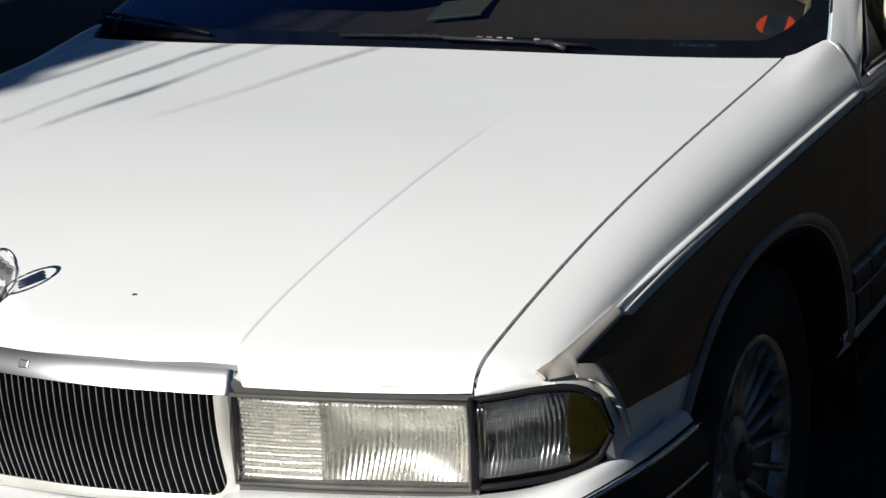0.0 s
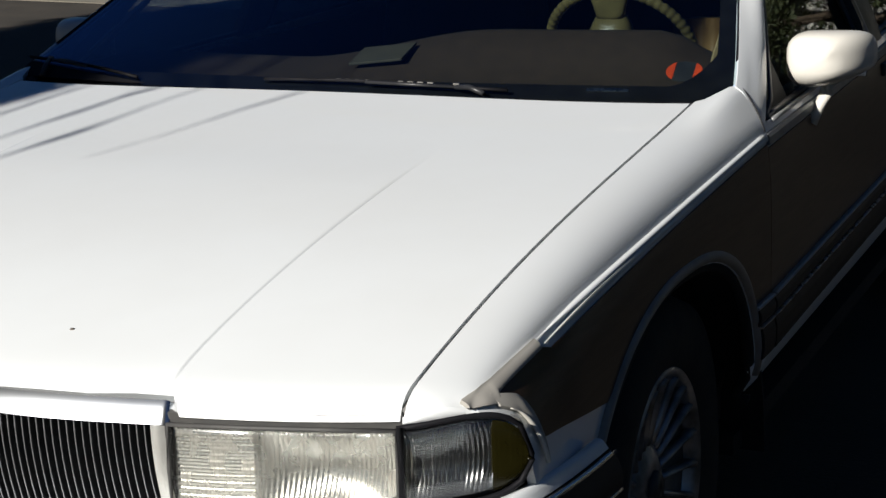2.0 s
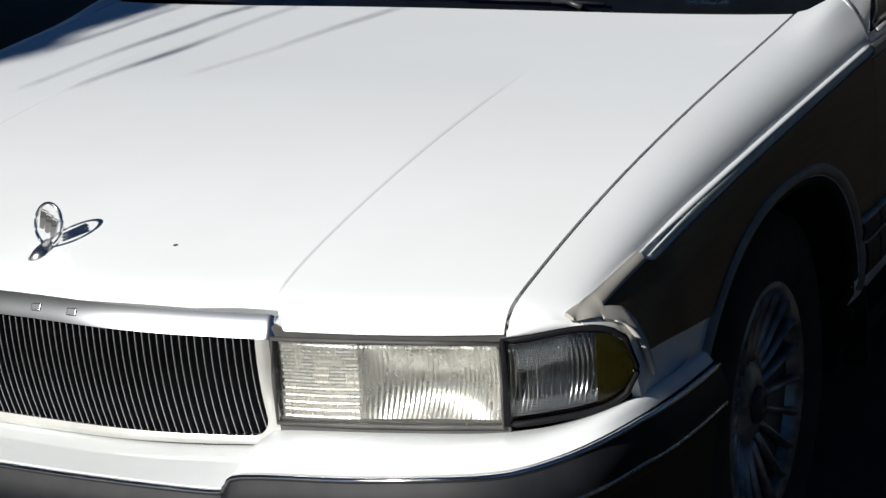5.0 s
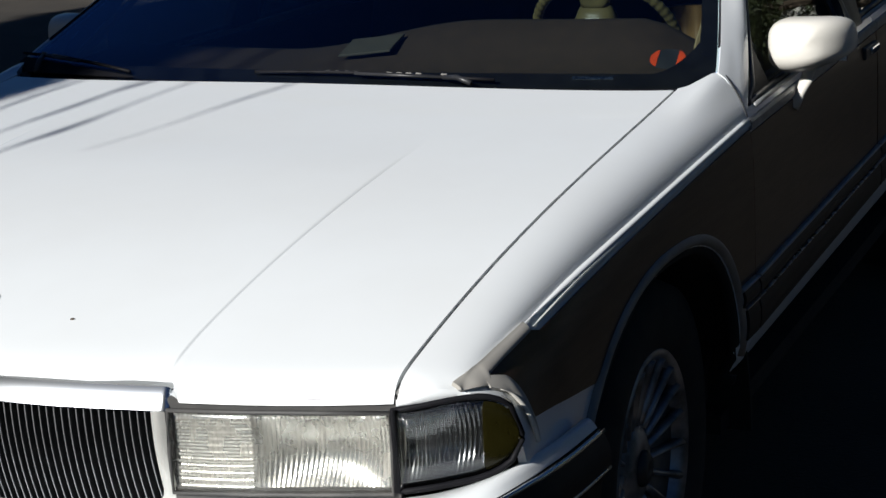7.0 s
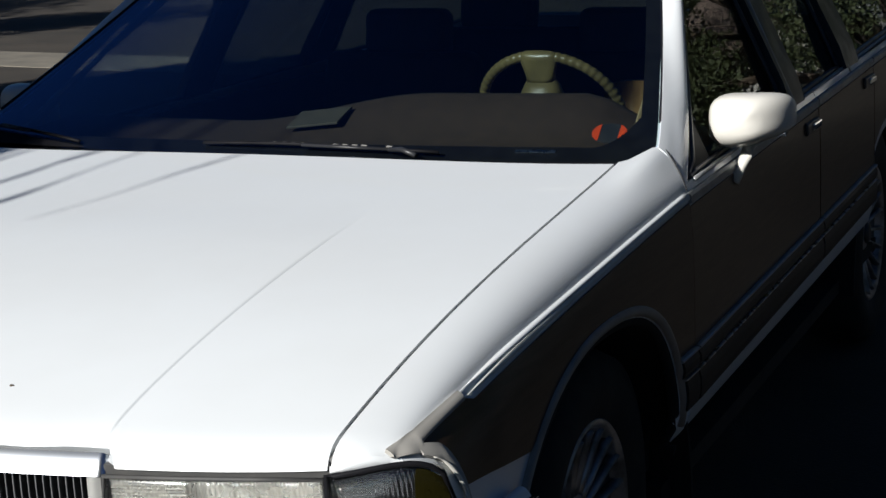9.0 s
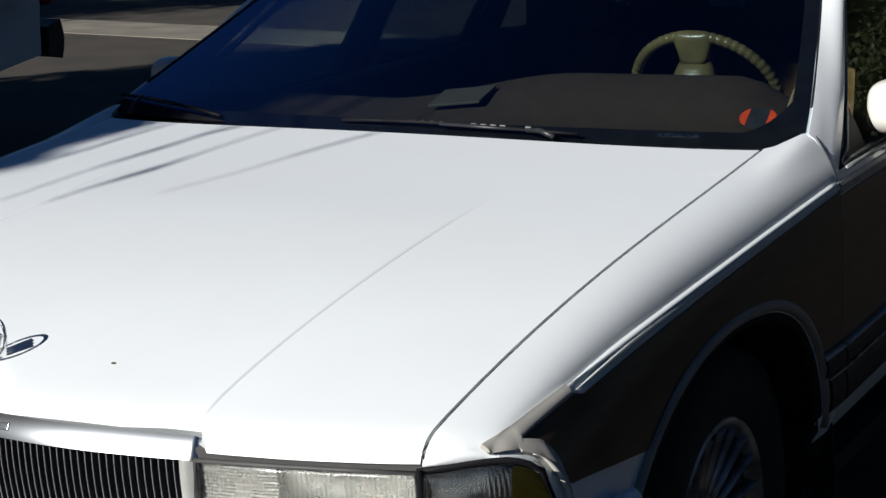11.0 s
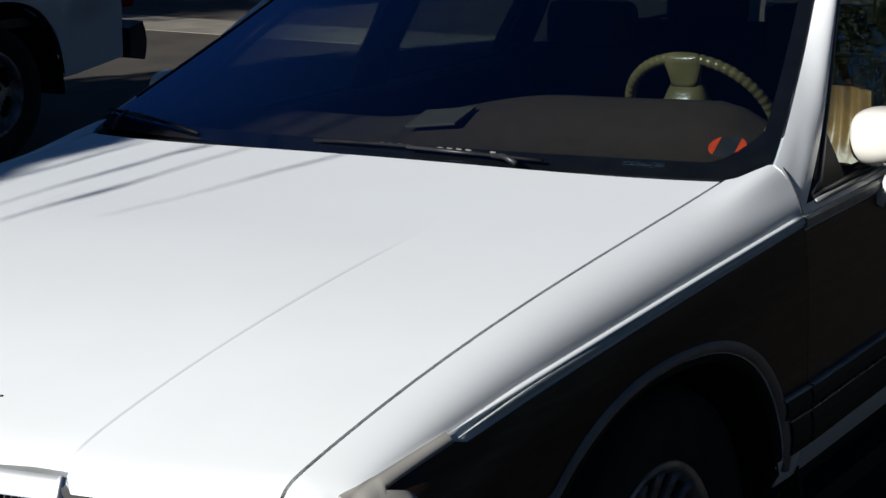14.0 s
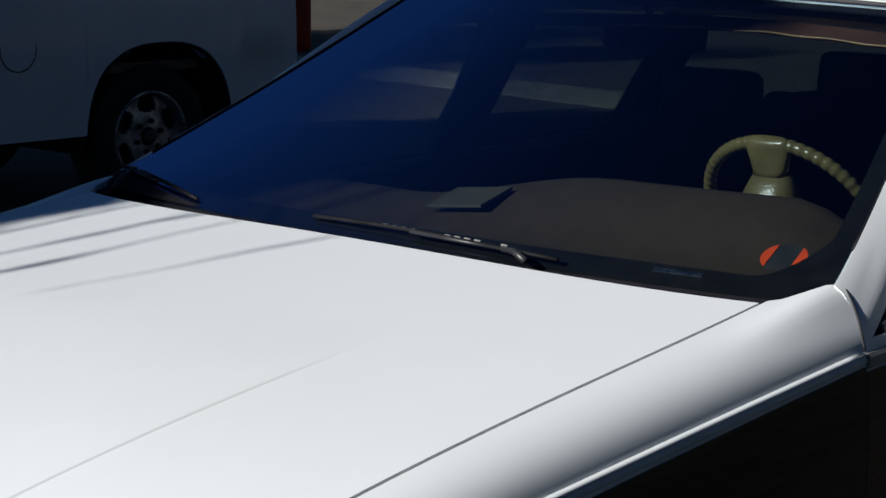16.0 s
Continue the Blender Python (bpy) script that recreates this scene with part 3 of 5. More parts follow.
def grille_bar_top(x, v):
    """The bright top bar, a convex face; v from its lower to its upper edge."""
    e = max(0, abs(x) - 0.431) / 0.010
    drop = 0.006 * min(1, e) ** 2 * v
    mid = 0.008 * (1 - smooth(0, 0.42, abs(x)))
    return (x, grille_y(x) - 0.010 + 0.0105 * v + 0.0065 * v * v + 0.003 * min(1, e) ** 2, 0.741 + mid + 0.030 * v - drop)


grille = shell("grille", grille_bar_top, lin(-0.441, -0.41, 10) + lin(-0.39, 0.39, 53) + lin(0.41, 0.441, 10), lin(0, 1, 14), 0.012, BRIGHTBAR, wagon, "bright waterfall grille with thin upright bars")


def frame_half(s, inset):
    """Right half of the grille surround, from the top of its upright down and along to the middle."""
    x1, r = 0.434 - inset, 0.050 - inset * 0.7
    zc, xc = 0.622, x1 - r
    if s < 0.35:
        return (x1, 0.745 + (zc - 0.745) * s / 0.35)
    if s < 0.55:
        a = math.pi / 2 * (s - 0.35) / 0.20
        return (xc + r * math.cos(a), zc - r * math.sin(a))
    q = 1 - (s - 0.55) / 0.45
    z0 = 0.5605 + inset
    return (xc * q, z0 + (zc - r - z0) * q ** 1.6)


def frame_band(t, v):
    s = t if t <= 1 else 2 - t
    x, z = frame_half(s, 0.0205 * v)
    return (x if t <= 1 else -x, grille_face(x, z) - 0.003 - 0.006 * math.sin(math.pi * (0.1 + 0.8 * v)), z)


shell("grille_frame", lambda v, t: frame_band(t, v), lin(0, 1, 7), lin(0, 2, 121), 0.014, FRAME, grille, "bright metal frame")
shell("grille_back", lambda x, v: (x, grille_face(x, 0.558 + 0.19 * v) + 0.022, 0.558 + 0.19 * v), lin(-0.432, 0.432, 21), lin(0, 1, 8), 0.006, VOID, grille, "")
for s in (1, -1):
    shell("grille_gap", lambda t, v: (0.428 + 0.016 * t, 0.122 + 0.035 * (1 - v), 0.575 + 0.185 * v), [0, 1], [0, 0.5, 1], 0.02, RUBBER, grille, "", s < 0)
# fine cross wires behind the bars
for k in range(5):
    z = 0.59 + 0.032 * k
    tube("cross_rod", [(x, grille_face(x, z) + 0.016, z) for x in lin(-0.43, 0.43, 13)], 0.0025, TRIM, grille, "", sides=5)


def bar_mesh():
    """One upright bar of unit height that curves back towards its foot."""
    vs, fs = [], []
    sec = [(-0.0008, -0.009), (0.0008, -0.009), (0.0013, -0.0082), (0.0015, 0.009), (-0.0015, 0.009), (-0.0013, -0.0082)]
    for q in lin(0, 1, 9):
        vs += [(a, b + 1.25 * (0.176 * max(0, 0.93 - q)) ** 2, q) for a, b in sec]
    for i in range(8):
        for k in range(6):
            fs.append((i * 6 + k, i * 6 + (k + 1) % 6, (i + 1) * 6 + (k + 1) % 6, (i + 1) * 6 + k))
    me = raw("bar", vs, fs + [tuple(range(6))[::-1], tuple(range(48, 54))])
    me.materials.append(BARS)
    me.materials.append(TRIM)
    for n, f in enumerate(me.polygons):
        f.material_index = 0 if n < 48 and n % 6 == 0 else 1
    return me


BAR_ME = bar_mesh()
for k in range(-37, 38):
    x = 0.01120 * k
    low = 0.566 + 0.012 * smooth(0.30, 0.42, abs(x)) + 0.03 * smooth(0.395, 0.43, abs(x))
    ob = new("bar", BAR_ME)
    ob.matrix_basis = Matrix.Translation((x, grille_y(x) + 0.007, low)) @ Matrix.Diagonal((1, 1, 0.748 - low, 1))
    ob.parent = grille
# raised marks along the bright bar, plain blocks
for x in (-0.18, -0.105, -0.005, 0.075, 0.137):
    p = grille_bar_top(x, 0.5)
    block("raised_mark", (0.016 if x else 0.006, 0.003, 0.011), BRIGHTBAR, grille, "", at=pose(p[0], p[1] - 0.0005, p[2], -28, 0, 0), bevel=0.0014)

BUMP = [(0, -0.022, 0.560), (0.2, -0.018, 0.560), (0.395, -0.006, 0.562), (0.42, -0.003, 0.572), (0.445, 0.0, 0.588), (0.6, 0.008, 0.602), (0.72, 0.026, 0.613), (0.80, 0.055, 0.619),
        (0.855, 0.098, 0.630), (0.893, 0.155, 0.640), (0.915, 0.26, 0.640), (0.921, 0.38, 0.632), (0.923, 0.50, 0.627)]
BACK = [(0, 0.145, 0.5575), (0.2, 0.145, 0.5585), (0.395, 0.148, 0.570), (0.42, 0.12, 0.598), (0.445, 0.122, 0.608), (0.6, 0.135, 0.616), (0.72, 0.150, 0.622), (0.79, 0.178, 0.628),
        (0.835, 0.21, 0.636), (0.872, 0.25, 0.645), (0.890, 0.30, 0.648), (0.893, 0.40, 0.638), (0.890, 0.50, 0.630)]


def bump_mid(i, v):
    a, b = along(BUMP, i / 12), along(BACK, i / 12)
    p = a.lerp(b, v)
    p.z += (0.003 + 0.013 * smooth(2.2, 4.2, i)) * math.sin(math.pi * v) * (1 - v * 0.5)
    return tuple(p)


def full(i, fn, v):
    """Place -12..12 across both sides."""
    p = fn(abs(i), v)
    return (math.copysign(p[0], i) if i else 0.0, p[1], p[2])


idx = lin(-12, 12, 97)
bumper = shell("bumper", lambda i, v: full(i, bump_mid, v), idx, lin(0, 1, 8), 0.02, PAINT, wagon, "white front bumper with a dark rub strip")


def strip_out(i, v):
    p = along(BUMP, i / 12)
    n = Vector((0.0, -1, 0)) if i < 6 else Vector((max(0.0, p.x - 0.66), -0.35 if i < 10 else 0.0, 0)).normalized()
    b = 0.022 * math.sin(math.pi * (0.08 + 0.84 * v)) 
    return tuple(p + n * b + Vector((0, 0, -0.085 * (1 - v))))


shell("rub_strip", lambda i, v: full(i, strip_out, v), idx, lin(0, 1, 9), 0.02, RUBSTRIP, bumper, "black rubber rub strip")
line = [full(i, lambda k, v: tuple(Vector(strip_out(k, 0.93)) + Vector((0, 0, 0.003))), 0) for i in idx]
tube("bright_line", line, 0.004, CHROME, bumper, "thin bright line along the bumper", sides=6)
line = [full(i, strip_out, 0.3) for i in idx]
tube("bright_line", line, 0.003, SATIN, bumper, "", sides=6)


def skirt(i, v):
    p = Vector(strip_out(i, 0.0))
    return (p.x - 0.05 * (1 - v) * (1 if i > 6 else 0), p.y + 0.07 * (1 - v), 0.26 + (p.z - 0.26) * v)


shell("lower_valance", lambda i, v: full(i, skirt, v), idx, lin(0, 1, 5), 0.015, RUBSTRIP, bumper, "dark lower valance")

# ---- hood ornament ----
base_z = 0.800
tube("ornament_base", [(0.002, 0.160, base_z - 0.010), (0.003, 0.172, base_z + 0.006), (0.005, 0.188, base_z + 0.020)], [0.019, 0.013, 0.006], SATIN, wagon, "chrome foot of the hood ornament", sides=12)
ring = tube("hood_ornament", [(0.006 + 0.0245 * math.cos(a), 0.190 + 0.006 * math.sin(a), base_z + 0.045 + 0.0305 * math.sin(a)) for a in lin(0, math.tau * 31 / 32, 32)], 0.0028, CHROME, wagon,
            "chrome ring with three plain shields", sides=8, closed=True)
for dx, dz in ((-0.009, 0.006), (0.0, 0.0), (0.009, -0.006)):
    block("shield", (0.0075, 0.004, 0.030), SATIN, ring, "", at=pose(0.006 + dx, 0.190, base_z + 0.046 + dz, 0, 18, 0), bevel=0.0012, taper=(1.8, 1.0))

seed_mesh = lathe_mesh("seed", [(-0.004, 0.0001), (-0.002, 0.0022), (0.002, 0.0024), (0.005, 0.0001)], 8)
seed_mesh.materials.append(BARK)
seed_spot = new("seed", seed_mesh)
seed_spot.matrix_basis = pose(0.207, 0.222, form_z(0.222) + crown(0.207, 0.22) + 0.002, 0, 0, 20)
tagged(seed_spot, "tiny brown seed lying on the white hood", "debris")

# ---- windshield, cowl, wipers ----
def glass_point(u, v):
    """u -1..1 across, v 0 at the cowl, 1 at the roof."""
    x = u * (0.836 - 0.198 * v + 0.010 * math.sin(math.pi * min(1, max(0, v) ** 0.7)) - 0.046 * max(0, 1 - max(0, v) / 0.055) ** 2)
    b = 1 - u * u
    y = 1.503 + 0.755 * v - b * (0.068 - 0.014 * v)
    z = 0.975 + 0.385 * v - 0.012 * math.sin(math.pi * v) + b * 0.022 * v
    return (x, y, z)


def lifted(u, v, h):
    p, a, b = (Vector(glass_point(*q)) for q in ((u, v), (u + 0.01, v), (u, v + 0.01)))
    n = (a - p).cross(b - p).normalized()
    return tuple(p + n * h)


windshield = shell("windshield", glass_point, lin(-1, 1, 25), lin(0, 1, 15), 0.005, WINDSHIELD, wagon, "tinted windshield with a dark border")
shell("dark_border", lambda u, v: lifted(u, v, -0.0075), lin(-1, 1, 31), lin(-0.01, 0.07, 3), 0.002, FRIT, windshield)
shell("dark_border", lambda u, v: lifted(u, v, -0.0075), lin(-1, 1, 31), lin(0.975, 1.005, 3), 0.002, FRIT, windshield)
for s in (1, -1):
    shell("dark_border", lambda t, v: lifted(s * (0.948 + 0.054 * (t if s > 0 else 1 - t)), v, -0.0075), [0, 0.5, 1], lin(0.065, 0.98, 18), 0.002, FRIT, windshield)
    # rounded corner piece
    shell("dark_border", lambda t, w: lifted(s * (0.952 - 0.13 * (1 - (t if s > 0 else 1 - t))), 0.068 + w * 0.15 * (t if s > 0 else 1 - t) ** 2.2, -0.0078), lin(0, 1, 9), [0.0, 0.5, 1], 0.002, FRIT, windshield)
    tube("seal", [lifted(s * 0.998, v, 0.0) for v in lin(0.17, 1, 16)], 0.0035, FRIT, windshield)
tube("seal", [lifted(u, 1.0, 0.002) for u in lin(-1, 1, 25)], 0.0045, RUBBER, windshield)


def cowl_point(u, v):
    a, b = hood_point(u, 1.0), glass_point(u * 1.0, 0.03)
    x = a[0] + (b[0] - a[0]) * v
    return (x, a[1] + 0.004 + (b[1] + 0.01 - a[1]) * v, a[2] - 0.030 + (b[2] - a[2] + 0.018) * v)


cowl = shell("cowl", cowl_point, lin(-1, 1, 25), [0, 0.2, 0.5, 0.8, 1], 0.01, FRIT, wagon, "black cowl panel below the windshield")
shell("cowl_end", lambda t, v: (0.774 + 0.05 * t, 1.45 + 0.115 * t + 0.01 * v, 0.966 + 0.012 * v + 0.006 * t), lin(0, 1, 6), [0, 1], 0.02, FRIT, wagon)
shell("cowl_end", lambda t, v: (0.774 + 0.05 * t, 1.45 + 0.115 * t + 0.01 * v, 0.966 + 0.012 * v + 0.006 * t), lin(0, 1, 6), [0, 1], 0.02, FRIT, wagon, "", True)


def wiper(root, joint, tip, label):
    w = tube("wiper", [root, tuple(Vector(root).lerp(Vector(joint), 0.5) + Vector((0, 0, 0.006))), joint], [0.006, 0.006, 0.005], TRIM, wagon, label, sides=8)
    t = Vector(tip) - Vector(joint)
    mid = Vector(joint) + t * 0.45
    tube("arm", [joint, tuple(mid + Vector((0, -0.006, 0.004)))], 0.0035, TRIM, w, "", sides=6)
    tube("blade", [tuple(Vector(joint) + t * q + Vector((0, 0.004, 0.004 * math.sin(math.pi * q)))) for q in lin(-0.25, 1, 10)], 0.0040, FRIT, w, "", sides=6)
    for q in (0.0, 0.13, 0.18, 0.23, 0.28, 0.45, 0.50, 0.55, 0.60):
        p = Vector(joint) + t * q
        block("clip", (0.014, 0.006, 0.005), GASKET, w, "", at=pose(p.x, p.y + 0.005, p.z + 0.005, 0, 4, 0), bevel=0.002)
    return w


def on_glass(u, v, h=0.012):
    return lifted(u, v, h)


wiper(tuple(Vector(hood_point(0.46, 1)) + Vector((0, 0.03, 0.004))), on_glass(0.34, 0.022, 0.009), on_glass(-0.20, 0.036, 0.006), "black wiper parked at the foot of the windshield")
wiper(tuple(Vector(hood_point(-0.97, 1)) + Vector((0, 0.05, 0.004))), on_glass(-0.93, 0.075, 0.009), on_glass(-0.60, 0.02, 0.006), "black wiper parked at the foot of the windshield")
shell("cowl_corner", lambda t, v: lifted(-1.0 + 0.42 * t, 0.075 * v * (1 - t) ** 0.9, 0.004), lin(0, 1, 10), lin(0, 1, 4), 0.003, FRIT, cowl, "black plastic cowl corner")


plate = lifted(0.70, 0.050, -0.0065)
block("number_strip", (0.085, 0.010, 0.001), SATIN, windshield, "small grey metal strip at the foot of the glass", at=pose(*plate, 28, 0, 6), bevel=0.0005)

# ---- pillars and roof ----
OUTER = [(0.888, 1.532, 0.906), (0.862, 1.650, 0.970), (0.828, 1.780, 1.047), (0.760, 2.005, 1.198), (0.703, 2.191, 1.317), (0.682, 2.298, 1.362)]


def pillar_point(t, v):
    """t from the panel gap up to the roof, v from the door side to the glass."""
    a, b = Vector(lifted(1.0, 0.05 + 0.95 * t, 0.004)), along(OUTER, t)
    foot = Vector(fender_top(1, 1 - 0.67 * v)) + Vector((0, 0.004, 0))
    chord = Vector(fender_top(1, 1.0)).lerp(Vector(fender_top(1, 0.33)), v)
    p = b.lerp(a, v) + (foot - chord) * (1 - smooth(0, 0.34, t))
    w = math.sin(math.pi * v ** 0.7) * 0.007 * smooth(0, 0.3, t)
    return (p.x + w * 0.7, p.y - w * 0.3, p.z + w * 0.8)


def belt_x(y, z):
    """The side glass leans inward above the belt."""
    return mould_x(y) - 0.006 - 0.475 * max(0, z - 0.92)


def roof_point(u, w):
    y = 2.260 + 3.008 * w - 0.057 * (1 - u * u) * (1 - w)
    x = u * (0.643 + 0.020 * smooth(0, 0.2, w))
    z = 1.352 + 0.058 * smooth(0, 0.16, w) - 0.03 * smooth(0.7, 1, w) + (0.026 + 0.026 * smooth(0, 0.25, w)) * (1 - u * u)
    return (x, y, z + 0.014 + 0.004 * smooth(0, 0.05, w))


def side_glass_top(y):
    return min(1.378, 1.043 + 0.68 * (y - 1.785))


roof = shell("roof", roof_point, lin(-1, 1, 27), lin(0, 1, 24), 0.02, PAINT, wagon, "white painted roof")
shell("headliner", lambda u, w: tuple(Vector(roof_point(u, w)) - Vector((0, 0, 0.045))), lin(-1, 1, 9), lin(0.01, 1, 9), 0.01, TAN, roof, "tan headliner")
for mirrored in (False, True):
    s = -1 if mirrored else 1
    shell("windshield_pillar", pillar_point, lin(0, 1, 20), lin(0, 1, 8), 0.012, PAINT, wagon, "white painted windshield pillar", mirrored)
    shell("pillar_lining", lambda t, v: tuple(Vector(pillar_point(t, v)) + Vector((-0.066 + 0.026 * smooth(0.1, 0.42, t), 0.035, -0.024))), lin(0.02, 0.98, 12), lin(0, 1, 4), 0.008, TAN, wagon, "tan plastic pillar lining", mirrored)

    def rail(w, v):
        y = 2.298 + 2.95 * w - 0.041 * v * (1 - smooth(0, 0.04, w))
        low = 1.362 + 0.026 * smooth(2.29, 2.54, y)
        a = Vector((belt_x(y, low) + 0.006, y, low))
        b = Vector(roof_point(1.0, max(0, (y - 2.260) / 3.008)))
        p = a.lerp(b, v)
        q = 0.004 + 0.008 * smooth(0, 0.06, w)
        return (p.x + q * math.sin(math.pi * v), p.y, p.z + q * math.sin(math.pi * v))
    shell("roof_rail", rail, [0, 0.01, 0.02, 0.03, 0.045, 0.06] + lin(0.1, 1, 12), lin(0, 1, 5), 0.012, PAINT, wagon, "", mirrored)

    def door_frame(t, v):
        p = along(OUTER, 0.12 + 0.88 * t)
        q = Vector((belt_x(p.y, side_glass_top(p.y)) - 0.010, p.y + 0.012, side_glass_top(p.y) - 0.022))
        return tuple(p.lerp(q, v) + Vector((-0.002, 0, -0.002)))
    shell("door_window_frame", lambda v, t: door_frame(t, v), lin(0, 1, 4), lin(0, 1, 18), 0.006, TRIM, wagon, "dark frame of the door window", mirrored)
    tube("drip_moulding", [(s * rail(w, 1)[0], rail(w, 1)[1], rail(w, 1)[2] + 0.001) for w in [0, 0.01, 0.02, 0.035, 0.05, 0.07] + lin(0.1, 1, 14)], 0.0045, RUBBER, wagon, "", sides=6)

# ---- doors and quarter panels ----
REAR_Y = 3.975


def rear_arch(y, grow=0.0):
    q = 1 - ((y - REAR_Y) / (0.47 + grow)) ** 2
    return 0.33 + (0.38 + grow) * math.sqrt(q) if q > 0 else 0.0


def panel_set(y0, y1, name, label, mirrored, handle_y=None, arch=False):
    s = -1 if mirrored else 1
    cols = lin(y0, y1, max(8, int((y1 - y0) / 0.07)))
    if arch:
        cols = sorted(cols + [REAR_Y - 0.468 * math.cos(math.pi * k / 20) for k in range(21)])

    def low(y):
        base = 0.415 + 0.014 * (y - 1.45)
        return max(base, rear_arch(y)) if arch else base

    def skin(i, v):
        y = cols[int(i)]
        lo, hi = low(y), mould_z(y) + 0.012
        z = lo + (hi - lo) * v
        return (side_x(y, z) - (0.006 if v == 1 else 0), y, z)
    panel = shell(name, skin, range(len(cols)), [0, 0.08, 0.16, 0.3, 0.5, 0.7, 0.85, 0.93, 0.97, 1], 0.02, PAINT, wagon, label, mirrored)

    def veneer(i, v):
        y = cols[int(i)]
        lo, hi = max(0.590 + 0.0125 * (y - 1.53), rear_arch(y, 0.03) if arch else 0), mould_z(y) - 0.030
        z = lo + (hi - lo) * v
        return (side_x(y, z) + 0.004, min(max(y, y0 - 0.0005), y1 - 0.004), z)
    shell("wood_panel", veneer, range(len(cols)), lin(0, 1, 6), 0.004, WOOD, panel, "dark woodgrain vinyl panel", mirrored)
    ys = lin(y0 + 0.003, y1 - 0.003, 12)
    sweep("belt_moulding", [(mould_x(y) + 0.004, y, mould_z(y) - 0.016) for y in ys],
          [(-0.006, 0.013), (0.003, 0.013), (0.007, 0.007), (0.007, -0.008), (-0.006, -0.012)], DULL, panel, "pale bright moulding", mirror=mirrored)
    for z, h, m, nm in ((0.594, 0.0035, DULL, "bright_line"), (0.572, 0.016, RUBSTRIP, "rub_strip"), (0.551, 0.002, SATIN, "bright_line"), (0.516, 0.032, RUBSTRIP, "lower_strip")):
        seg = [y for y in ys if not arch or rear_arch(y, 0.02) < z]
        if len(seg) > 2 and (not arch or seg[-1] - seg[0] < 0.9):
            sweep(nm, [(side_x(y, z) + 0.003, y, z + 0.0125 * (y - 1.45)) for y in seg], [(-0.004, h), (0.009, h), (0.013, h * 0.4), (0.013, -h * 0.4), (0.009, -h), (-0.004, -h)], m, panel, "", mirror=mirrored)
    if handle_y:
        hz = mould_z(handle_y) - 0.062
        h = block("door_handle", (0.016, 0.16, 0.032), TRIM, panel, "recessed black and chrome door handle", at=pose(s * (side_x(handle_y, hz) + 0.004), handle_y, hz), bevel=0.006)
        block("pull", (0.012, 0.10, 0.018), CHROME, h, "", at=pose(s * 0.008, 0.02, 0.002), bevel=0.004)
    return panel


def window_pane(y0, y1, mirrored, name, label):
    cols = lin(y0, y1, 14)

    def point(i, v):
        y = cols[int(i)]
        lo = mould_z(y) + 0.015
        hi = max(lo + 0.004, side_glass_top(y) - 0.016)
        z = lo + (hi - lo) * v
        return (belt_x(y, z) - 0.012, y, z)
    g = shell(name, point, range(14), lin(0, 1, 6), 0.004, SIDEGLASS if y0 < 2 else DARKGLASS, wagon, label, mirrored)
    s = -1 if mirrored else 1
    edge = [point(i, 0) for i in range(14)] + [point(13, v) for v in lin(0.2, 1, 5)] + [point(i, 1) for i in range(13, -1, -1)]
    tube("window_frame", [(s * (p[0] + 0.006), p[1], p[2]) for p in edge], 0.0075, TRIM, g, "black window surround", sides=8, closed=True)
    tube("bright_edge", [(s * (point(i, 0)[0] + 0.020), point(i, 0)[1], point(i, 0)[2] - 0.004) for i in range(14)], 0.005, DULL, g, "", sides=6)
    return g


for mirrored in (False, True):
    s = -1 if mirrored else 1
    front_door = panel_set(1.5245, 2.838, "front_door", "white front door with woodgrain panel", mirrored, handle_y=2.735)
    rear_door = panel_set(2.844, 3.70, "rear_door", "white rear door with woodgrain panel", mirrored, handle_y=3.60)
    quarter = panel_set(3.706, 5.38, "quarter_panel", "white quarter panel with woodgrain panel", mirrored, arch=True)
    window_pane(1.60, 2.56, mirrored, "front_side_window", "tinted front door window")
    window_pane(2.72, 3.33, mirrored, "rear_side_window", "tinted rear door window")
    window_pane(3.52, 5.02, mirrored, "quarter_window", "tinted cargo side window")
    for a, b, m in ((2.555, 2.725, TRIM), (3.325, 3.525, TRIM), (5.015, 5.30, PAINT)):
        shell("pillar", lambda t, v: (belt_x(a + (b - a) * t, 0.9 + 0.475 * v) + 0.002, a + (b - a) * t + 0.06 * v * (a < 5), mould_z(a) + 0.012 + (1.372 - mould_z(a)) * v), lin(0, 1, 4), lin(0, 1, 8), 0.02, m, wagon,
              "upright pillar between the side windows", mirrored)
        if a < 5:
            tube("pillar_trim", [(s * (belt_x(a + 0.03, 0.93 + 0.44 * v) + 0.006), a + 0.03 + 0.06 * v, 0.945 + 0.42 * v) for v in lin(0, 1, 6)], 0.010, DULL, wagon, "dull pillar trim", sides=6)
    shell("rocker", lambda t, v: (side_x(2.5, 0.42) - 0.06 - 0.06 * (1 - v), 1.50 + 2.0 * t, 0.24 + 0.20 * v), lin(0, 1, 5), lin(0, 1, 4), 0.02, VOID, wagon, "dark underside of the sill", mirrored)
    liner = [[(s * xx, REAR_Y - 0.48 * math.cos(a), 0.25 + 0.48 * math.sin(a)) for xx in (0.50, 0.70, 0.885)] for a in lin(0, math.pi, 20)]
    link("wheel_liner", shell_mesh("wheel_liner", liner if not mirrored else liner[::-1], 0.01), VOID, quarter)

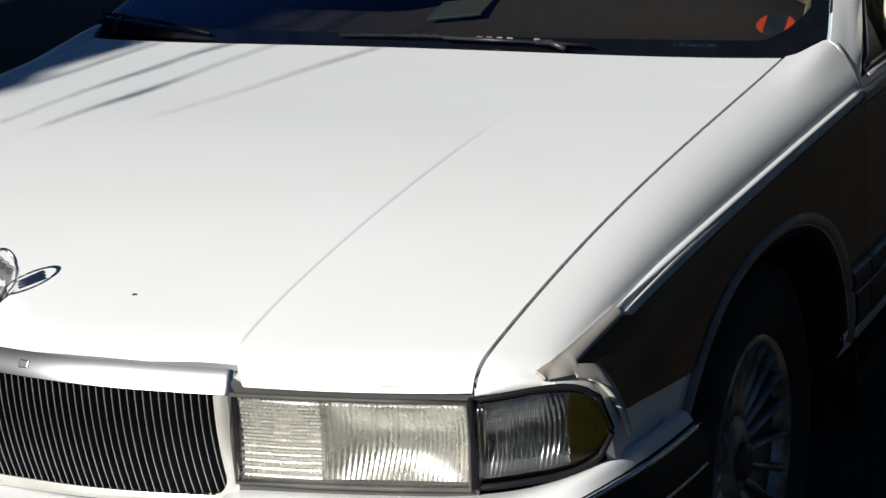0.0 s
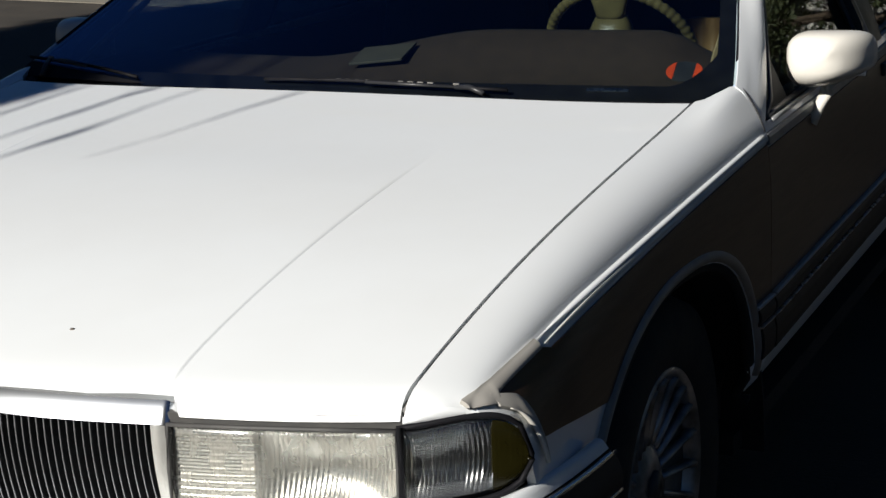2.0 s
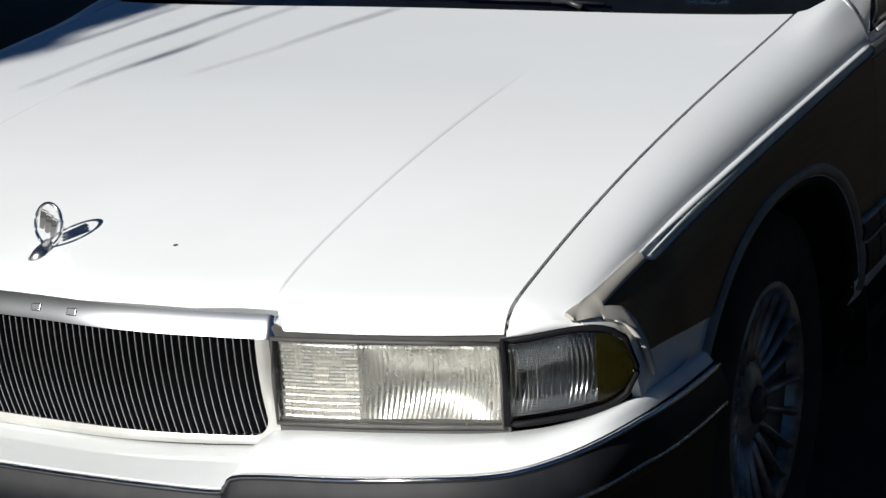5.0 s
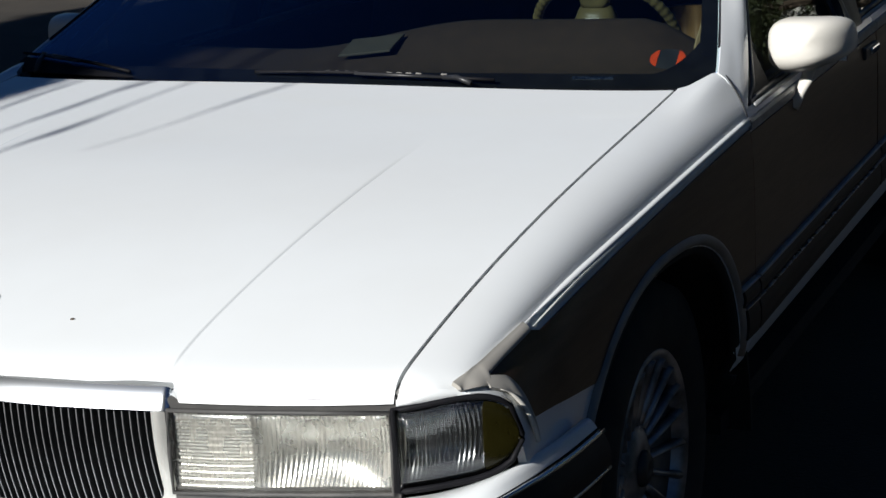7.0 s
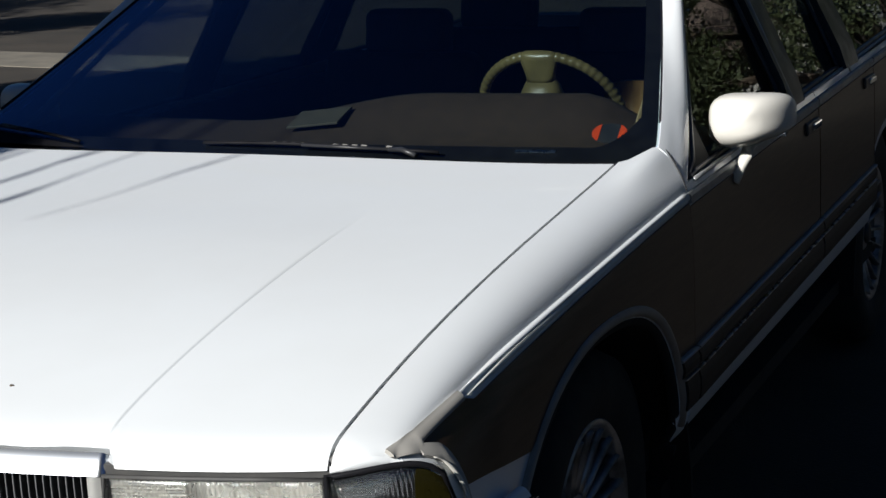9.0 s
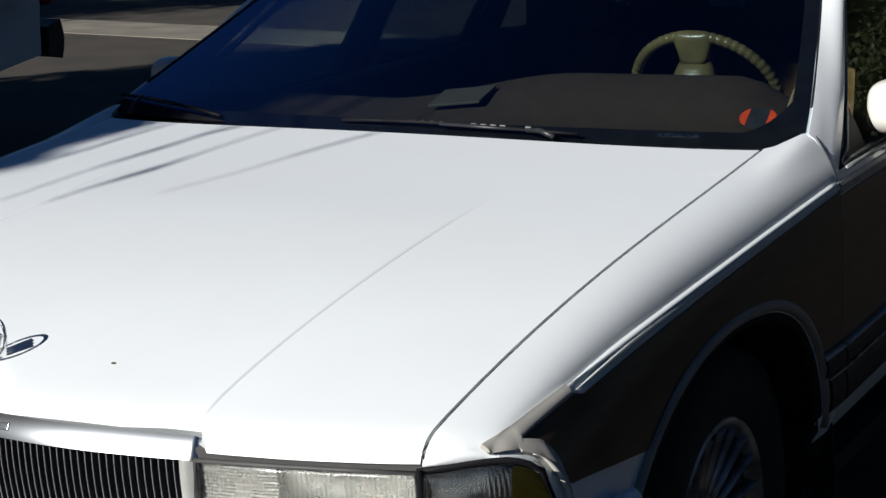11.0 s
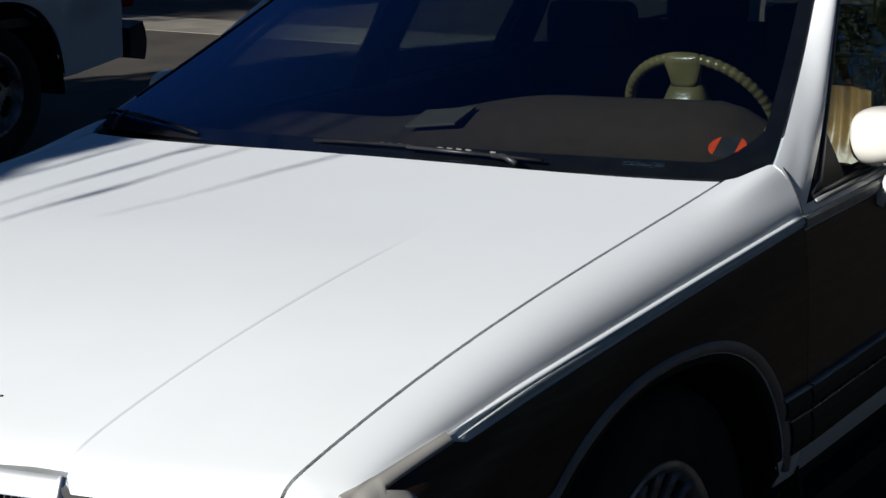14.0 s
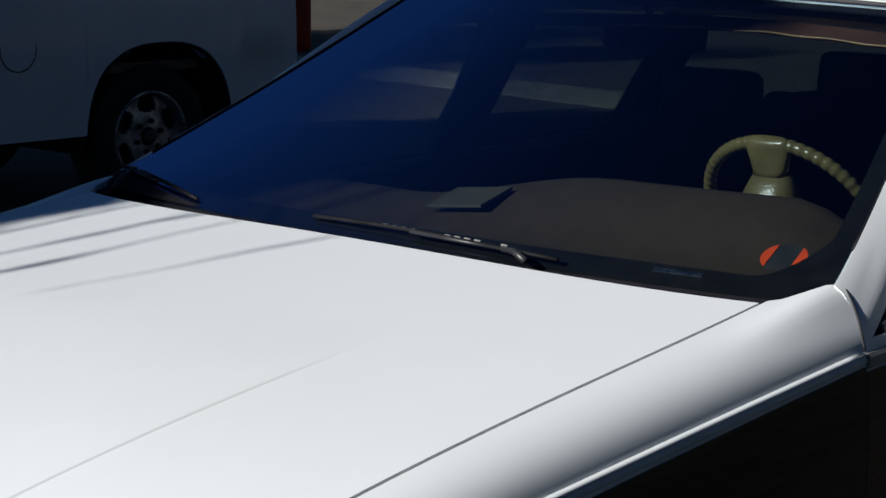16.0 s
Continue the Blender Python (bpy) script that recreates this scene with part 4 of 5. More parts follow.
# tailgate, floor and bulkhead close the body
shell("tailgate", lambda u, v: (u * (0.855 - 0.16 * max(0, v - 0.55) / 0.45), 5.40 - 0.16 * max(0, v - 0.55) / 0.45, 0.40 + 0.97 * v), lin(-1, 1, 9), [0, 0.2, 0.4, 0.55, 0.57], 0.03, PAINT, wagon, "white tailgate")
shell("rear_window", lambda u, v: (u * (0.85 - 0.16 * v), 5.395 - 0.16 * v, 0.955 + 0.40 * v), lin(-1, 1, 9), lin(0, 1, 4), 0.005, DARKGLASS, wagon, "tinted tailgate window")
shell("rear_bumper", lambda u, v: (u * 0.93, 5.44 - 0.10 * abs(u) ** 6 + 0.05 * math.sin(math.pi * v), 0.38 + 0.16 * v), lin(-1, 1, 15), lin(0, 1, 6), 0.03, PAINT, wagon, "white rear bumper")
shell("floor_pan", lambda u, v: (u * 0.84, 1.5 + 3.85 * v, 0.30), [-1, 0, 1], lin(0, 1, 5), 0.04, VOID, wagon)
shell("firewall", lambda u, v: (u * 0.80, 1.52, 0.32 + 0.62 * v), [-1, 0, 1], [0, 0.5, 1], 0.03, VOID, wagon)
shell("engine_tray", lambda u, v: (u * 0.48, 0.15 + 1.4 * v, 0.26), [-1, 0, 1], [0, 0.5, 1], 0.03, VOID, wagon)

# ---- wheels ----
TYRE_ME = lathe_mesh("tyre", [(-0.10, 0.235), (-0.112, 0.29), (-0.098, 0.338), (-0.06, 0.352), (0.06, 0.352), (0.098, 0.338), (0.112, 0.29), (0.10, 0.235), (0.085, 0.205), (-0.085, 0.205)], 48)
RIM_ME = lathe_mesh("rim", [(-0.09, 0.19), (0.085, 0.198), (0.098, 0.216), (0.090, 0.224), (0.060, 0.212), (-0.09, 0.212)], 48)
FACE_ME = lathe_mesh("wheel_face", [(0.046, 0.0001), (0.048, 0.08), (0.056, 0.14), (0.070, 0.203), (0.055, 0.203), (0.03, 0.0001)], 48)
DISC_ME = lathe_mesh("disc", [(0.018, 0.0001), (0.022, 0.11), (0.030, 0.195), (0.0, 0.195), (-0.01, 0.0001)], 48)
HUB_ME = lathe_mesh("hub", [(0.075, 0.0001), (0.072, 0.055), (0.058, 0.082), (0.03, 0.090), (0.0, 0.085), (0.0, 0.0001)], 32)
CAP_ME = lathe_mesh("centre_cap", [(0.088, 0.0001), (0.086, 0.026), (0.078, 0.034), (0.06, 0.035), (0.06, 0.0001)], 24)


def spoke_mesh():
    vs, fs = [], []
    prof = [(0.078, 0.056, 0.0065), (0.11, 0.064, 0.0055), (0.15, 0.073, 0.0055), (0.185, 0.082, 0.0065), (0.202, 0.088, 0.009)]
    for r, x, w in prof:
        tw = 0.04 * (r - 0.078)
        vs += [(x, r, -w + tw), (x + 0.008, r, -w * 0.3 + tw), (x + 0.008, r, w * 0.3 + tw), (x, r, w + tw), (x - 0.012, r, w + tw), (x - 0.012, r, -w + tw)]
    for i in range(len(prof) - 1):
        for k in range(6):
            fs.append((i * 6 + k, i * 6 + (k + 1) % 6, (i + 1) * 6 + (k + 1) % 6, (i + 1) * 6 + k))
    fs += [tuple(range(6))[::-1], tuple(range(24, 30))]
    return raw("spoke", vs, fs)


SPOKE_ME = spoke_mesh()
for me, m in ((TYRE_ME, TYRE), (RIM_ME, ALLOY), (DISC_ME, VOID), (FACE_ME, DARKALLOY), (HUB_ME, ALLOY), (CAP_ME, TRIM), (SPOKE_ME, ALLOY)):
    me.materials.append(m)
    me.polygons.foreach_set("use_smooth", [True] * len(me.polygons))


def wheel(parent, x, y, z, turn, radius=0.352, spokes=20):
    k = radius / 0.352
    face = 1 if x > 0 else -1
    w = new("wheel", TYRE_ME)
    w.parent = parent
    w.matrix_parent_inverse = parent.matrix_basis.inverted()
    w.matrix_basis = Matrix.Translation((x, y, z)) @ Matrix.Rotation(0 if face > 0 else math.pi, 4, "Z") @ Matrix.Rotation(turn, 4, "X") @ Matrix.Diagonal((1, k, k, 1))
    w["label"] = "black tyre on a many-spoked alloy wheel"
    for nm, me in (("rim", RIM_ME), ("wheel_face", FACE_ME), ("hub", HUB_ME), ("centre_cap", CAP_ME)):
        new(nm, me).parent = w
    for q in range(spokes):
        sp = new("spoke", SPOKE_ME)
        sp.parent = w
        sp.matrix_basis = Matrix.Rotation(math.tau * q / spokes, 4, "X")
    return w


for x in (0.765, -0.765):
    wheel(wagon, x - math.copysign(0.028, x), 1.068, 0.343, 0.2)
    wheel(wagon, x, REAR_Y, 0.352, 0.5)


# ---- door mirrors ----
def mirror_mesh():
    vs, fs = [], []
    n, m = 20, 28
    for i in range(n + 1):
        a = math.pi * i / n
        for k in range(m):
            b = math.tau * k / m
            ex = 0.56
            cx, cz = math.cos(b), math.sin(b)
            sx, sz = math.copysign(abs(cx) ** ex, cx), math.copysign(abs(cz) ** ex, cz)
            rad = abs(math.sin(a)) ** 0.55
            yy = -math.copysign(abs(math.cos(a)) ** 0.8, math.cos(a)) * (0.075 if math.cos(a) > 0 else 0.06)
            x = 0.084 * sx * rad
            z = (0.060 - 0.10 * max(0, x) * 0.16) * sz * rad
            if sz < 0:
                z *= 1 - 0.42 * smooth(-0.04, 0.085, x)
            vs.append((x + 0.02 * (yy + 0.07) * 0.5, yy + 0.35 * max(0, x - 0.02), z + 0.06 * min(0, x) * -0.1))
    for i in range(n):
        for k in range(m):
            fs.append((i * m + k, i * m + (k + 1) % m, (i + 1) * m + (k + 1) % m, (i + 1) * m + k))
    return raw("mirror_housing", vs, fs)


for s in (1, -1):
    me = mirror_mesh()
    bm = bmesh.new()
    bm.from_mesh(me)
    if s < 0:
        bmesh.ops.scale(bm, vec=(-1, 1, 1), verts=bm.verts)
    bmesh.ops.remove_doubles(bm, verts=bm.verts, dist=1e-5)
    bmesh.ops.recalc_face_normals(bm, faces=bm.faces)
    for v in bm.verts:
        v.co.y += 6.5 * max(0, s * v.co.x + 0.01) ** 2 + 5.0 * max(0, -v.co.z) ** 2
    bmesh.ops.translate(bm, vec=(s * 0.930, 1.90, 1.003), verts=bm.verts)
    mirror = part("door_mirror", bm, MIRRORPAINT, wagon, "cream-white door mirror on a short foot")
    tube("mirror_foot", [(s * 0.930, 1.915, 0.960), (s * 0.922, 1.913, 0.930), (s * 0.910, 1.908, 0.900), (s * 0.893, 1.90, 0.872)], [0.022, 0.014, 0.011, 0.018], MIRRORPAINT, mirror, "", sides=12)
    block("mirror_glass", (0.125, 0.004, 0.085), CHROME, mirror, "silvered mirror glass", at=pose(s * 0.935, 1.966, 1.003), bevel=0.001)
    shell("sail_panel", lambda t, v: (belt_x(1.6, 0.925 + 0.118 * t * v) - 0.004, 1.600 + 0.19 * t, 0.925 + 0.118 * t * v), lin(0, 1, 6), [0, 0.5, 1], 0.008, FRIT, wagon, "black panel at the corner of the door window", s < 0)

# ---- cabin ----
def dash_point(u, v):
    b = 1 - u * u
    y = 1.575 - 0.11 * b + (0.36 + 0.05 * b) * v
    z = 0.972 + 0.022 * v + 0.072 * smooth(0.2, 0.85, v) * smooth(-0.35, 0.30, u) * smooth(0.98, 0.75, u) - 0.05 * max(0, v - 0.88) / 0.12
    return (u * 0.775, y, z)


dash = shell("dashboard", dash_point, lin(-1, 1, 33), lin(0, 1, 17), 0.03, DASH, wagon, "brown dashboard under the windshield")
shell("dash_front", lambda u, v: (u * 0.77, 1.90 + 0.08 * (1 - v), 0.55 + 0.40 * v), lin(-1, 1, 7), lin(0, 1, 4), 0.03, DARKCLOTH, dash)
block("defrost_vent", (0.30, 0.030, 0.004), TRIM, dash, "black vent slot", at=pose(0.1, 1.52, 0.985), bevel=0.002)
tagged(block("folder", (0.125, 0.10, 0.006), PAPER, None, "", at=pose(0.005, 1.69, 1.0215, 13, -6, 3), bevel=0.002), "dull brown folder lying on the dashboard", "folder")

# round orange sticker with a dark middle, on the inside of the glass
cx, cy, cz = lifted(0.872, 0.143, -0.012)
n = (Vector(lifted(0.872, 0.143, 1.0)) - Vector(lifted(0.872, 0.143, 0.0))).normalized()
e1 = Vector((1, 0.1, 0)).normalized()
e1 = (e1 - n * e1.dot(n)).normalized()
e2 = n.cross(e1)


def disc_piece(name, pts, lift, material, parent=None):
    top = [Vector((cx, cy, cz)) + e1 * a + e2 * b + n * lift for a, b in pts]
    bot = [p - n * 0.0015 for p in top]
    k = len(top)
    return link(name, raw(name, top + bot, [tuple(range(k)), tuple(range(2 * k - 1, k - 1, -1))] + [(i, i + k, (i + 1) % k + k, (i + 1) % k) for i in range(k)]), material, parent, smooth=False)


R = 0.036
sticker = tagged(disc_piece("sticker", [(R * math.cos(a), R * math.sin(a)) for a in lin(0, math.tau * 35 / 36, 36)], 0.0, TRIM), "round orange sticker with a dark band on the glass", "sticker")
for s in (1, -1):
    arc = [(s * R * math.cos(a), R * math.sin(a)) for a in lin(-0.98, 0.98, 16)]
    disc_piece("orange_segment", arc if s > 0 else arc[::-1], 0.001, ORANGE, sticker)

# steering wheel
SW = Vector((0.399, 2.150, 0.983))
tilt = Matrix.Translation(SW) @ Matrix.Rotation(radians(34), 4, "X")
pts = [tilt @ Vector((0.172 * math.cos(a), 0.0, 0.172 * math.sin(a))) for a in lin(0, math.tau * 239 / 240, 240)]
sw = tube("steering_wheel", pts, [0.0128 - 0.0025 * abs(math.cos(k * math.pi / 4)) ** 4 for k in range(240)], LEATHER, wagon, "cream wrapped steering wheel", sides=10, closed=True)
def pad(name, rings, label):
    """A rounded body lofted through rings of half width, depth, half depth and height in the wheel's plane."""
    vs, fs, n = [], [], 24
    for hx, yc, hy, z in rings:
        for k in range(n):
            c, d = math.cos(math.tau * k / n), math.sin(math.tau * k / n)
            vs.append(tilt @ Vector((hx * math.copysign(abs(c) ** 0.8, c), yc + hy * math.copysign(abs(d) ** 0.8, d), z)))
    for i in range(len(rings) - 1):
        fs += [(i * n + k, i * n + (k + 1) % n, (i + 1) * n + (k + 1) % n, (i + 1) * n + k) for k in range(n)]
    fs += [tuple(range(n))[::-1], tuple(range((len(rings) - 1) * n, len(rings) * n))]
    return link(name, raw(name, vs, fs), LEATHER, sw, label)


pad("hub_pad", [(0.034, -0.02, 0.022, 0.118), (0.036, -0.015, 0.021, 0.130), (0.040, -0.010, 0.020, 0.143), (0.045, -0.005, 0.018, 0.157), (0.046, -0.003, 0.016, 0.168), (0.043, -0.002, 0.013, 0.178), (0.035, -0.001, 0.006, 0.183)], "tan padded centre")
pad("column_shroud", [(0.060, -0.062, 0.060, 0.0), (0.060, -0.060, 0.060, 0.03), (0.057, -0.054, 0.054, 0.065), (0.050, -0.044, 0.046, 0.092), (0.041, -0.032, 0.034, 0.108), (0.035, -0.026, 0.028, 0.116), (0.026, -0.022, 0.018, 0.122)], "tan column shroud")
for a in (-0.35, math.pi + 0.35):
    p0, p1 = tilt @ Vector((0.05 * math.cos(a), 0, 0.03 + 0.05 * math.sin(a))), tilt @ Vector((0.16 * math.cos(a), 0, 0.16 * math.sin(a)))
    tube("wheel_spoke", [tuple(p0), tuple(p1)], [0.012, 0.008], LEATHER, sw, "", sides=8)
tube("column", [tuple(tilt @ Vector((0, -0.02, 0.02))), (0.399, 1.90, 0.90)], [0.05, 0.06], LEATHER, wagon, "tan steering column", sides=14)


def seat(x, y, width, label):
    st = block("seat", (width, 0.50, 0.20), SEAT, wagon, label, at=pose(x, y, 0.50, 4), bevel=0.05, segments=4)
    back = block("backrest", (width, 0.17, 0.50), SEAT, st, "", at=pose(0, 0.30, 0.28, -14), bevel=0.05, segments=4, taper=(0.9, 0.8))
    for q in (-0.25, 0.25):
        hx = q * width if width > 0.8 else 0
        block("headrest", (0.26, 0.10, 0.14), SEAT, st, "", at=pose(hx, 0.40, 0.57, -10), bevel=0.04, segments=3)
        if width < 0.8:
            break
    return st


seat(0.33, 2.62, 0.52, "tan front seat")
seat(-0.33, 2.62, 0.52, "tan front seat")
seat(0.0, 3.40, 1.36, "tan rear bench seat")


def bolster_point(u, v):
    """Gathered leather along the top of the driver's backrest."""
    fold = 0.006 * math.sin(u * 26 + 0.8 * math.sin(9 * u)) * smooth(0.0, 0.5, v)
    return (0.345 + 0.215 * u, 2.735 + 0.012 * math.sin(math.pi * v) + 0.035 * v + fold, 0.80 + 0.185 * v - 0.012 * (2 * u - 1) ** 4)


shell("seat_bolster", bolster_point, lin(0, 1, 60), lin(0, 1, 12), 0.03, BOLSTER, wagon, "gathered tan leather of the driver's seat")
for mirrored in (False, True):
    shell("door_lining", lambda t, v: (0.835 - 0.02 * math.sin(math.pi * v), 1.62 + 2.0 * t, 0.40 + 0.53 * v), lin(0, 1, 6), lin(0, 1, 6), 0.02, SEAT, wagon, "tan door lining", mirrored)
block("rear_view_mirror", (0.24, 0.03, 0.06), FRIT, wagon, "black rear-view mirror", at=pose(0.0, 2.26, 1.29, -10), bevel=0.012)
tube("stalk", [(0.0, 2.255, 1.315), (0.0, 2.23, 1.350)], 0.008, TRIM, wagon, "", sides=6)
shell("headliner_edge", lambda u, v: lifted(u, 0.952 + 0.008 * math.sin(4.2 * u) + 0.05 * v, -0.058), lin(-0.92, 0.92, 40), lin(0, 1, 4), 0.004, HEADLINER, wagon, "reddish brown front edge of the headliner")
# added bright tube stands for sunlight along the headliner's lower edge
tube("headliner_piping", [lifted(u, 0.950 + 0.008 * math.sin(4.2 * u) + 0.002 * math.sin(31 * u), -0.056) for u in lin(-0.92, 0.92, 80)], 0.0025, BOLSTER, wagon, "", sides=6)
for x in (0.32, -0.32):
    block("sun_visor", (0.40, 0.16, 0.02), TAN, wagon, "folded tan sun visor", at=pose(x, 2.42, 1.345, 4), bevel=0.008)

# ---- pickup truck in the next bay but one ----
TX = -5.273
truck = thing("pickup_truck", (TX - 0.95, 3.8, 0), "white pickup truck parked facing forward in tree shade", "car")
TRUCKPAINT = PAINT
BED0, BED1 = 4.34, 6.335


def truck_side(y, z):
    return TX + 0.012 * math.sin(math.pi * min(1, max(0, (z - 0.45) / 0.85))) - 0.05 * max(0, y - 6.2) ** 2 - (0.008 if z < 0.80 else 0)


def truck_arch(y, yc, grow=0.0):
    q = 1 - abs((y - yc) / (0.490 + grow)) ** 2.6
    return 0.36 + (0.525 + grow) * q ** (1 / 2.6) if q > 0 else 0.0


def truck_panel(y0, y1, top, yc, low, name, label, mirrored, skew=0.0):
    cols = sorted(set(lin(y0, y1, 16) + [yc - 0.489 * math.cos(math.pi * k / 22) for k in range(23) if y0 < yc - 0.489 * math.cos(math.pi * k / 22) < y1]))

    def fn(i, v):
        y = cols[int(i)]
        lo = max(low + max(0, y - 5.9) * skew, truck_arch(y, yc))
        z = lo + (top - lo) * v
        return (truck_side(y, z), y, z)
    grid = [[fn(i, v) for v in [0, 0.1, 0.25, 0.4, 0.405, 0.6, 0.8, 0.95, 1]] for i in range(len(cols))]
    c = TX - 0.95
    if mirrored:
        grid = [[(2 * c - p[0], p[1], p[2]) for p in row] for row in grid[::-1]]
    p = link(name, shell_mesh(name, grid, 0.014), TRUCKPAINT, truck, label)
    if not y0 < yc < y1:
        return p
    arc = [(yc - 0.490 * math.cos(a), 0) for a in lin(0.1, math.pi - 0.1, 26)]
    s = [(truck_side(y, 0.7) - 0.02, y, truck_arch(y, yc) - 0.006) for y, _ in arc]
    tube("arch_lip", [((2 * c - x) if mirrored else x, y, z) for x, y, z in s], 0.012, VOID, p, "dark wheel opening edge", sides=6)
    return p


for mirrored in (False, True):
    c = TX - 0.95
    bed = truck_panel(BED0, BED1, 1.31, 5.37, 0.43, "bed_side", "white bed side panel", mirrored, skew=0.16)
    truck_panel(0.75, 2.20, 1.15, 1.76, 0.44, "truck_fender", "white front fender", mirrored)
    truck_panel(2.21, 4.32, 1.22, 9.0, 0.44, "cab_side", "white cab doors", mirrored)
    m = (lambda x: 2 * c - x) if mirrored else (lambda x: x)
    tl = block("tail_light", (0.10, 0.15, 0.50), REDLENS, truck, "tall red tail light", at=pose(m(TX - 0.034), 6.385, 1.03), bevel=0.045, segments=3)
    block("reverse_lens", (0.08, 0.03, 0.07), LENS, tl, "", at=pose(0, 0.042, -0.10), bevel=0.008)
    tube("bed_rail", [(m(TX - 0.03), BED0 + 0.02, 1.318), (m(TX - 0.03), BED1 - 0.02, 1.318)], 0.022, TRIM, truck, "black bed rail cap", sides=8)
    well = [[(m(xx), 5.37 - 0.495 * math.cos(a), 0.33 + 0.56 * math.sin(a)) for xx in (TX - 0.62, TX - 0.3, TX - 0.03)] for a in lin(0, math.pi, 18)]
    link("wheel_well", shell_mesh("wheel_well", well if not mirrored else well[::-1], 0.01), VOID, truck)

# fuel door, a shallow round cover
ring = [(TX + 0.006, 4.47 + 0.105 * math.cos(a), 0.88 + 0.105 * math.sin(a)) for a in lin(0, math.tau * 27 / 28, 28)]
tube("fuel_door", ring, 0.004, GASKET, truck, "round fuel door seam", sides=6, closed=True)
shell("tailgate", lambda u, v: (TX - 0.95 + u * 0.86, 6.345 + 0.012 * math.sin(math.pi * v), 0.66 + 0.66 * v), lin(-1, 1, 7), lin(0, 1, 6), 0.05, TRUCKPAINT, truck, "white tailgate")
shell("rear_bumper", lambda u, v: (TX - 0.95 + u * 0.93, 6.47 - 0.06 * abs(u) ** 4 + 0.02 * math.sin(math.pi * v), 0.50 + 0.155 * v), lin(-1, 1, 13), lin(0, 1, 5), 0.11, TRIM, truck, "black step bumper")
shell("bed_floor", lambda u, v: (TX - 0.95 + u * 0.88, 4.36 + 1.95 * v, 0.78), [-1, 0, 1], [0, 0.5, 1], 0.05, TRIM, truck)
shell("bed_front", lambda u, v: (TX - 0.95 + u * 0.88, 4.345, 0.6 + 0.7 * v), [-1, 0, 1], [0, 0.5, 1], 0.04, TRUCKPAINT, truck)
shell("truck_hood", lambda u, v: (TX - 0.95 + u * 0.92, 0.72 + 1.5 * v, 1.12 + 0.08 * v + 0.03 * (1 - u * u)), lin(-1, 1, 9), lin(0, 1, 6), 0.05, TRUCKPAINT, truck, "white hood")
shell("truck_nose", lambda u, v: (TX - 0.95 + u * 0.95, 0.62 + 0.10 * u * u, 0.42 + 0.72 * v), lin(-1, 1, 9), lin(0, 1, 5), 0.08, TRIM, truck, "dark grille and bumper")
shell("cab_roof", lambda u, v: (TX - 0.95 + u * 0.70, 2.75 + 1.45 * v, 1.80 + 0.04 * (1 - u * u) * 1.0), lin(-1, 1, 9), lin(0, 1, 5), 0.05, TRUCKPAINT, truck, "white cab roof")
for nm, a, b, z0 in (("truck_windshield", 2.15, 2.75, 1.21), ("cab_rear_window", 4.33, 4.20, 1.26)):
    rows = [[(TX - 0.95 + u * (0.86 - 0.17 * v), a + (b - a) * v, z0 + (1.79 - z0) * v) for v in lin(0, 1, 4)] for u in lin(-1, 1, 7)]
    if a > 3:
        rows = rows[::-1]
    link(nm, shell_mesh(nm, rows, 0.006), SIDEGLASS, truck, "tinted cab glass")
for s in (1, -1):
    rows = [[(TX - 0.95 + s * (0.92 - 0.21 * v), 2.25 + 0.5 * v + (2.05 - 0.62 * v) * t, 1.22 + 0.57 * v) for v in lin(0, 1, 4)] for t in lin(0, 1, 6)]
    link("cab_window", shell_mesh("cab_window", rows if s > 0 else rows[::-1], 0.006), SIDEGLASS, truck, "tinted cab side window")
shell("frame_rail", lambda u, v: (TX - 0.95 + u * 0.45, 0.9 + 5.4 * v, 0.50), [-1, 0, 1], [0, 0.5, 1], 0.10, VOID, truck)

# six-lug truck wheels
PLATE_ME = None


def truck_plate():
    """A wheel face with six oval windows between its arms."""
    vs, fs = [], []
    seg = 120
    radii = lin(0.045, 0.222, 16)
    for i in range(seg):
        a = math.tau * i / seg
        for r in radii:
            vs.append((0.05 + 0.02 * math.cos(r / 0.222 * 1.4), r * math.cos(a), r * math.sin(a)))
    m = len(radii)
    for i in range(seg):
        for k in range(m - 1):
            a, r = (math.tau * (i + 0.5) / seg) % (math.tau / 6) - math.tau / 12, 0.5 * (radii[k] + radii[k + 1])
            if (a * r / 0.056) ** 2 + ((r - 0.157) / 0.041) ** 2 < 1:
                continue
            fs.append((i * m + k, i * m + k + 1, ((i + 1) % seg) * m + k + 1, ((i + 1) % seg) * m + k))
    bm = bmesh.new()
    bm.from_mesh(raw("plate_tmp", vs, fs))
    bmesh.ops.recalc_face_normals(bm, faces=bm.faces)
    geo = bmesh.ops.extrude_face_region(bm, geom=bm.faces[:])
    bmesh.ops.translate(bm, vec=(-0.02, 0, 0), verts=[e for e in geo["geom"] if isinstance(e, bmesh.types.BMVert)])
    bmesh.ops.recalc_face_normals(bm, faces=bm.faces)
    me = bpy.data.meshes.new("wheel_face")
    bm.to_mesh(me)
    bm.free()
    me.materials.append(ALLOY)
    return me


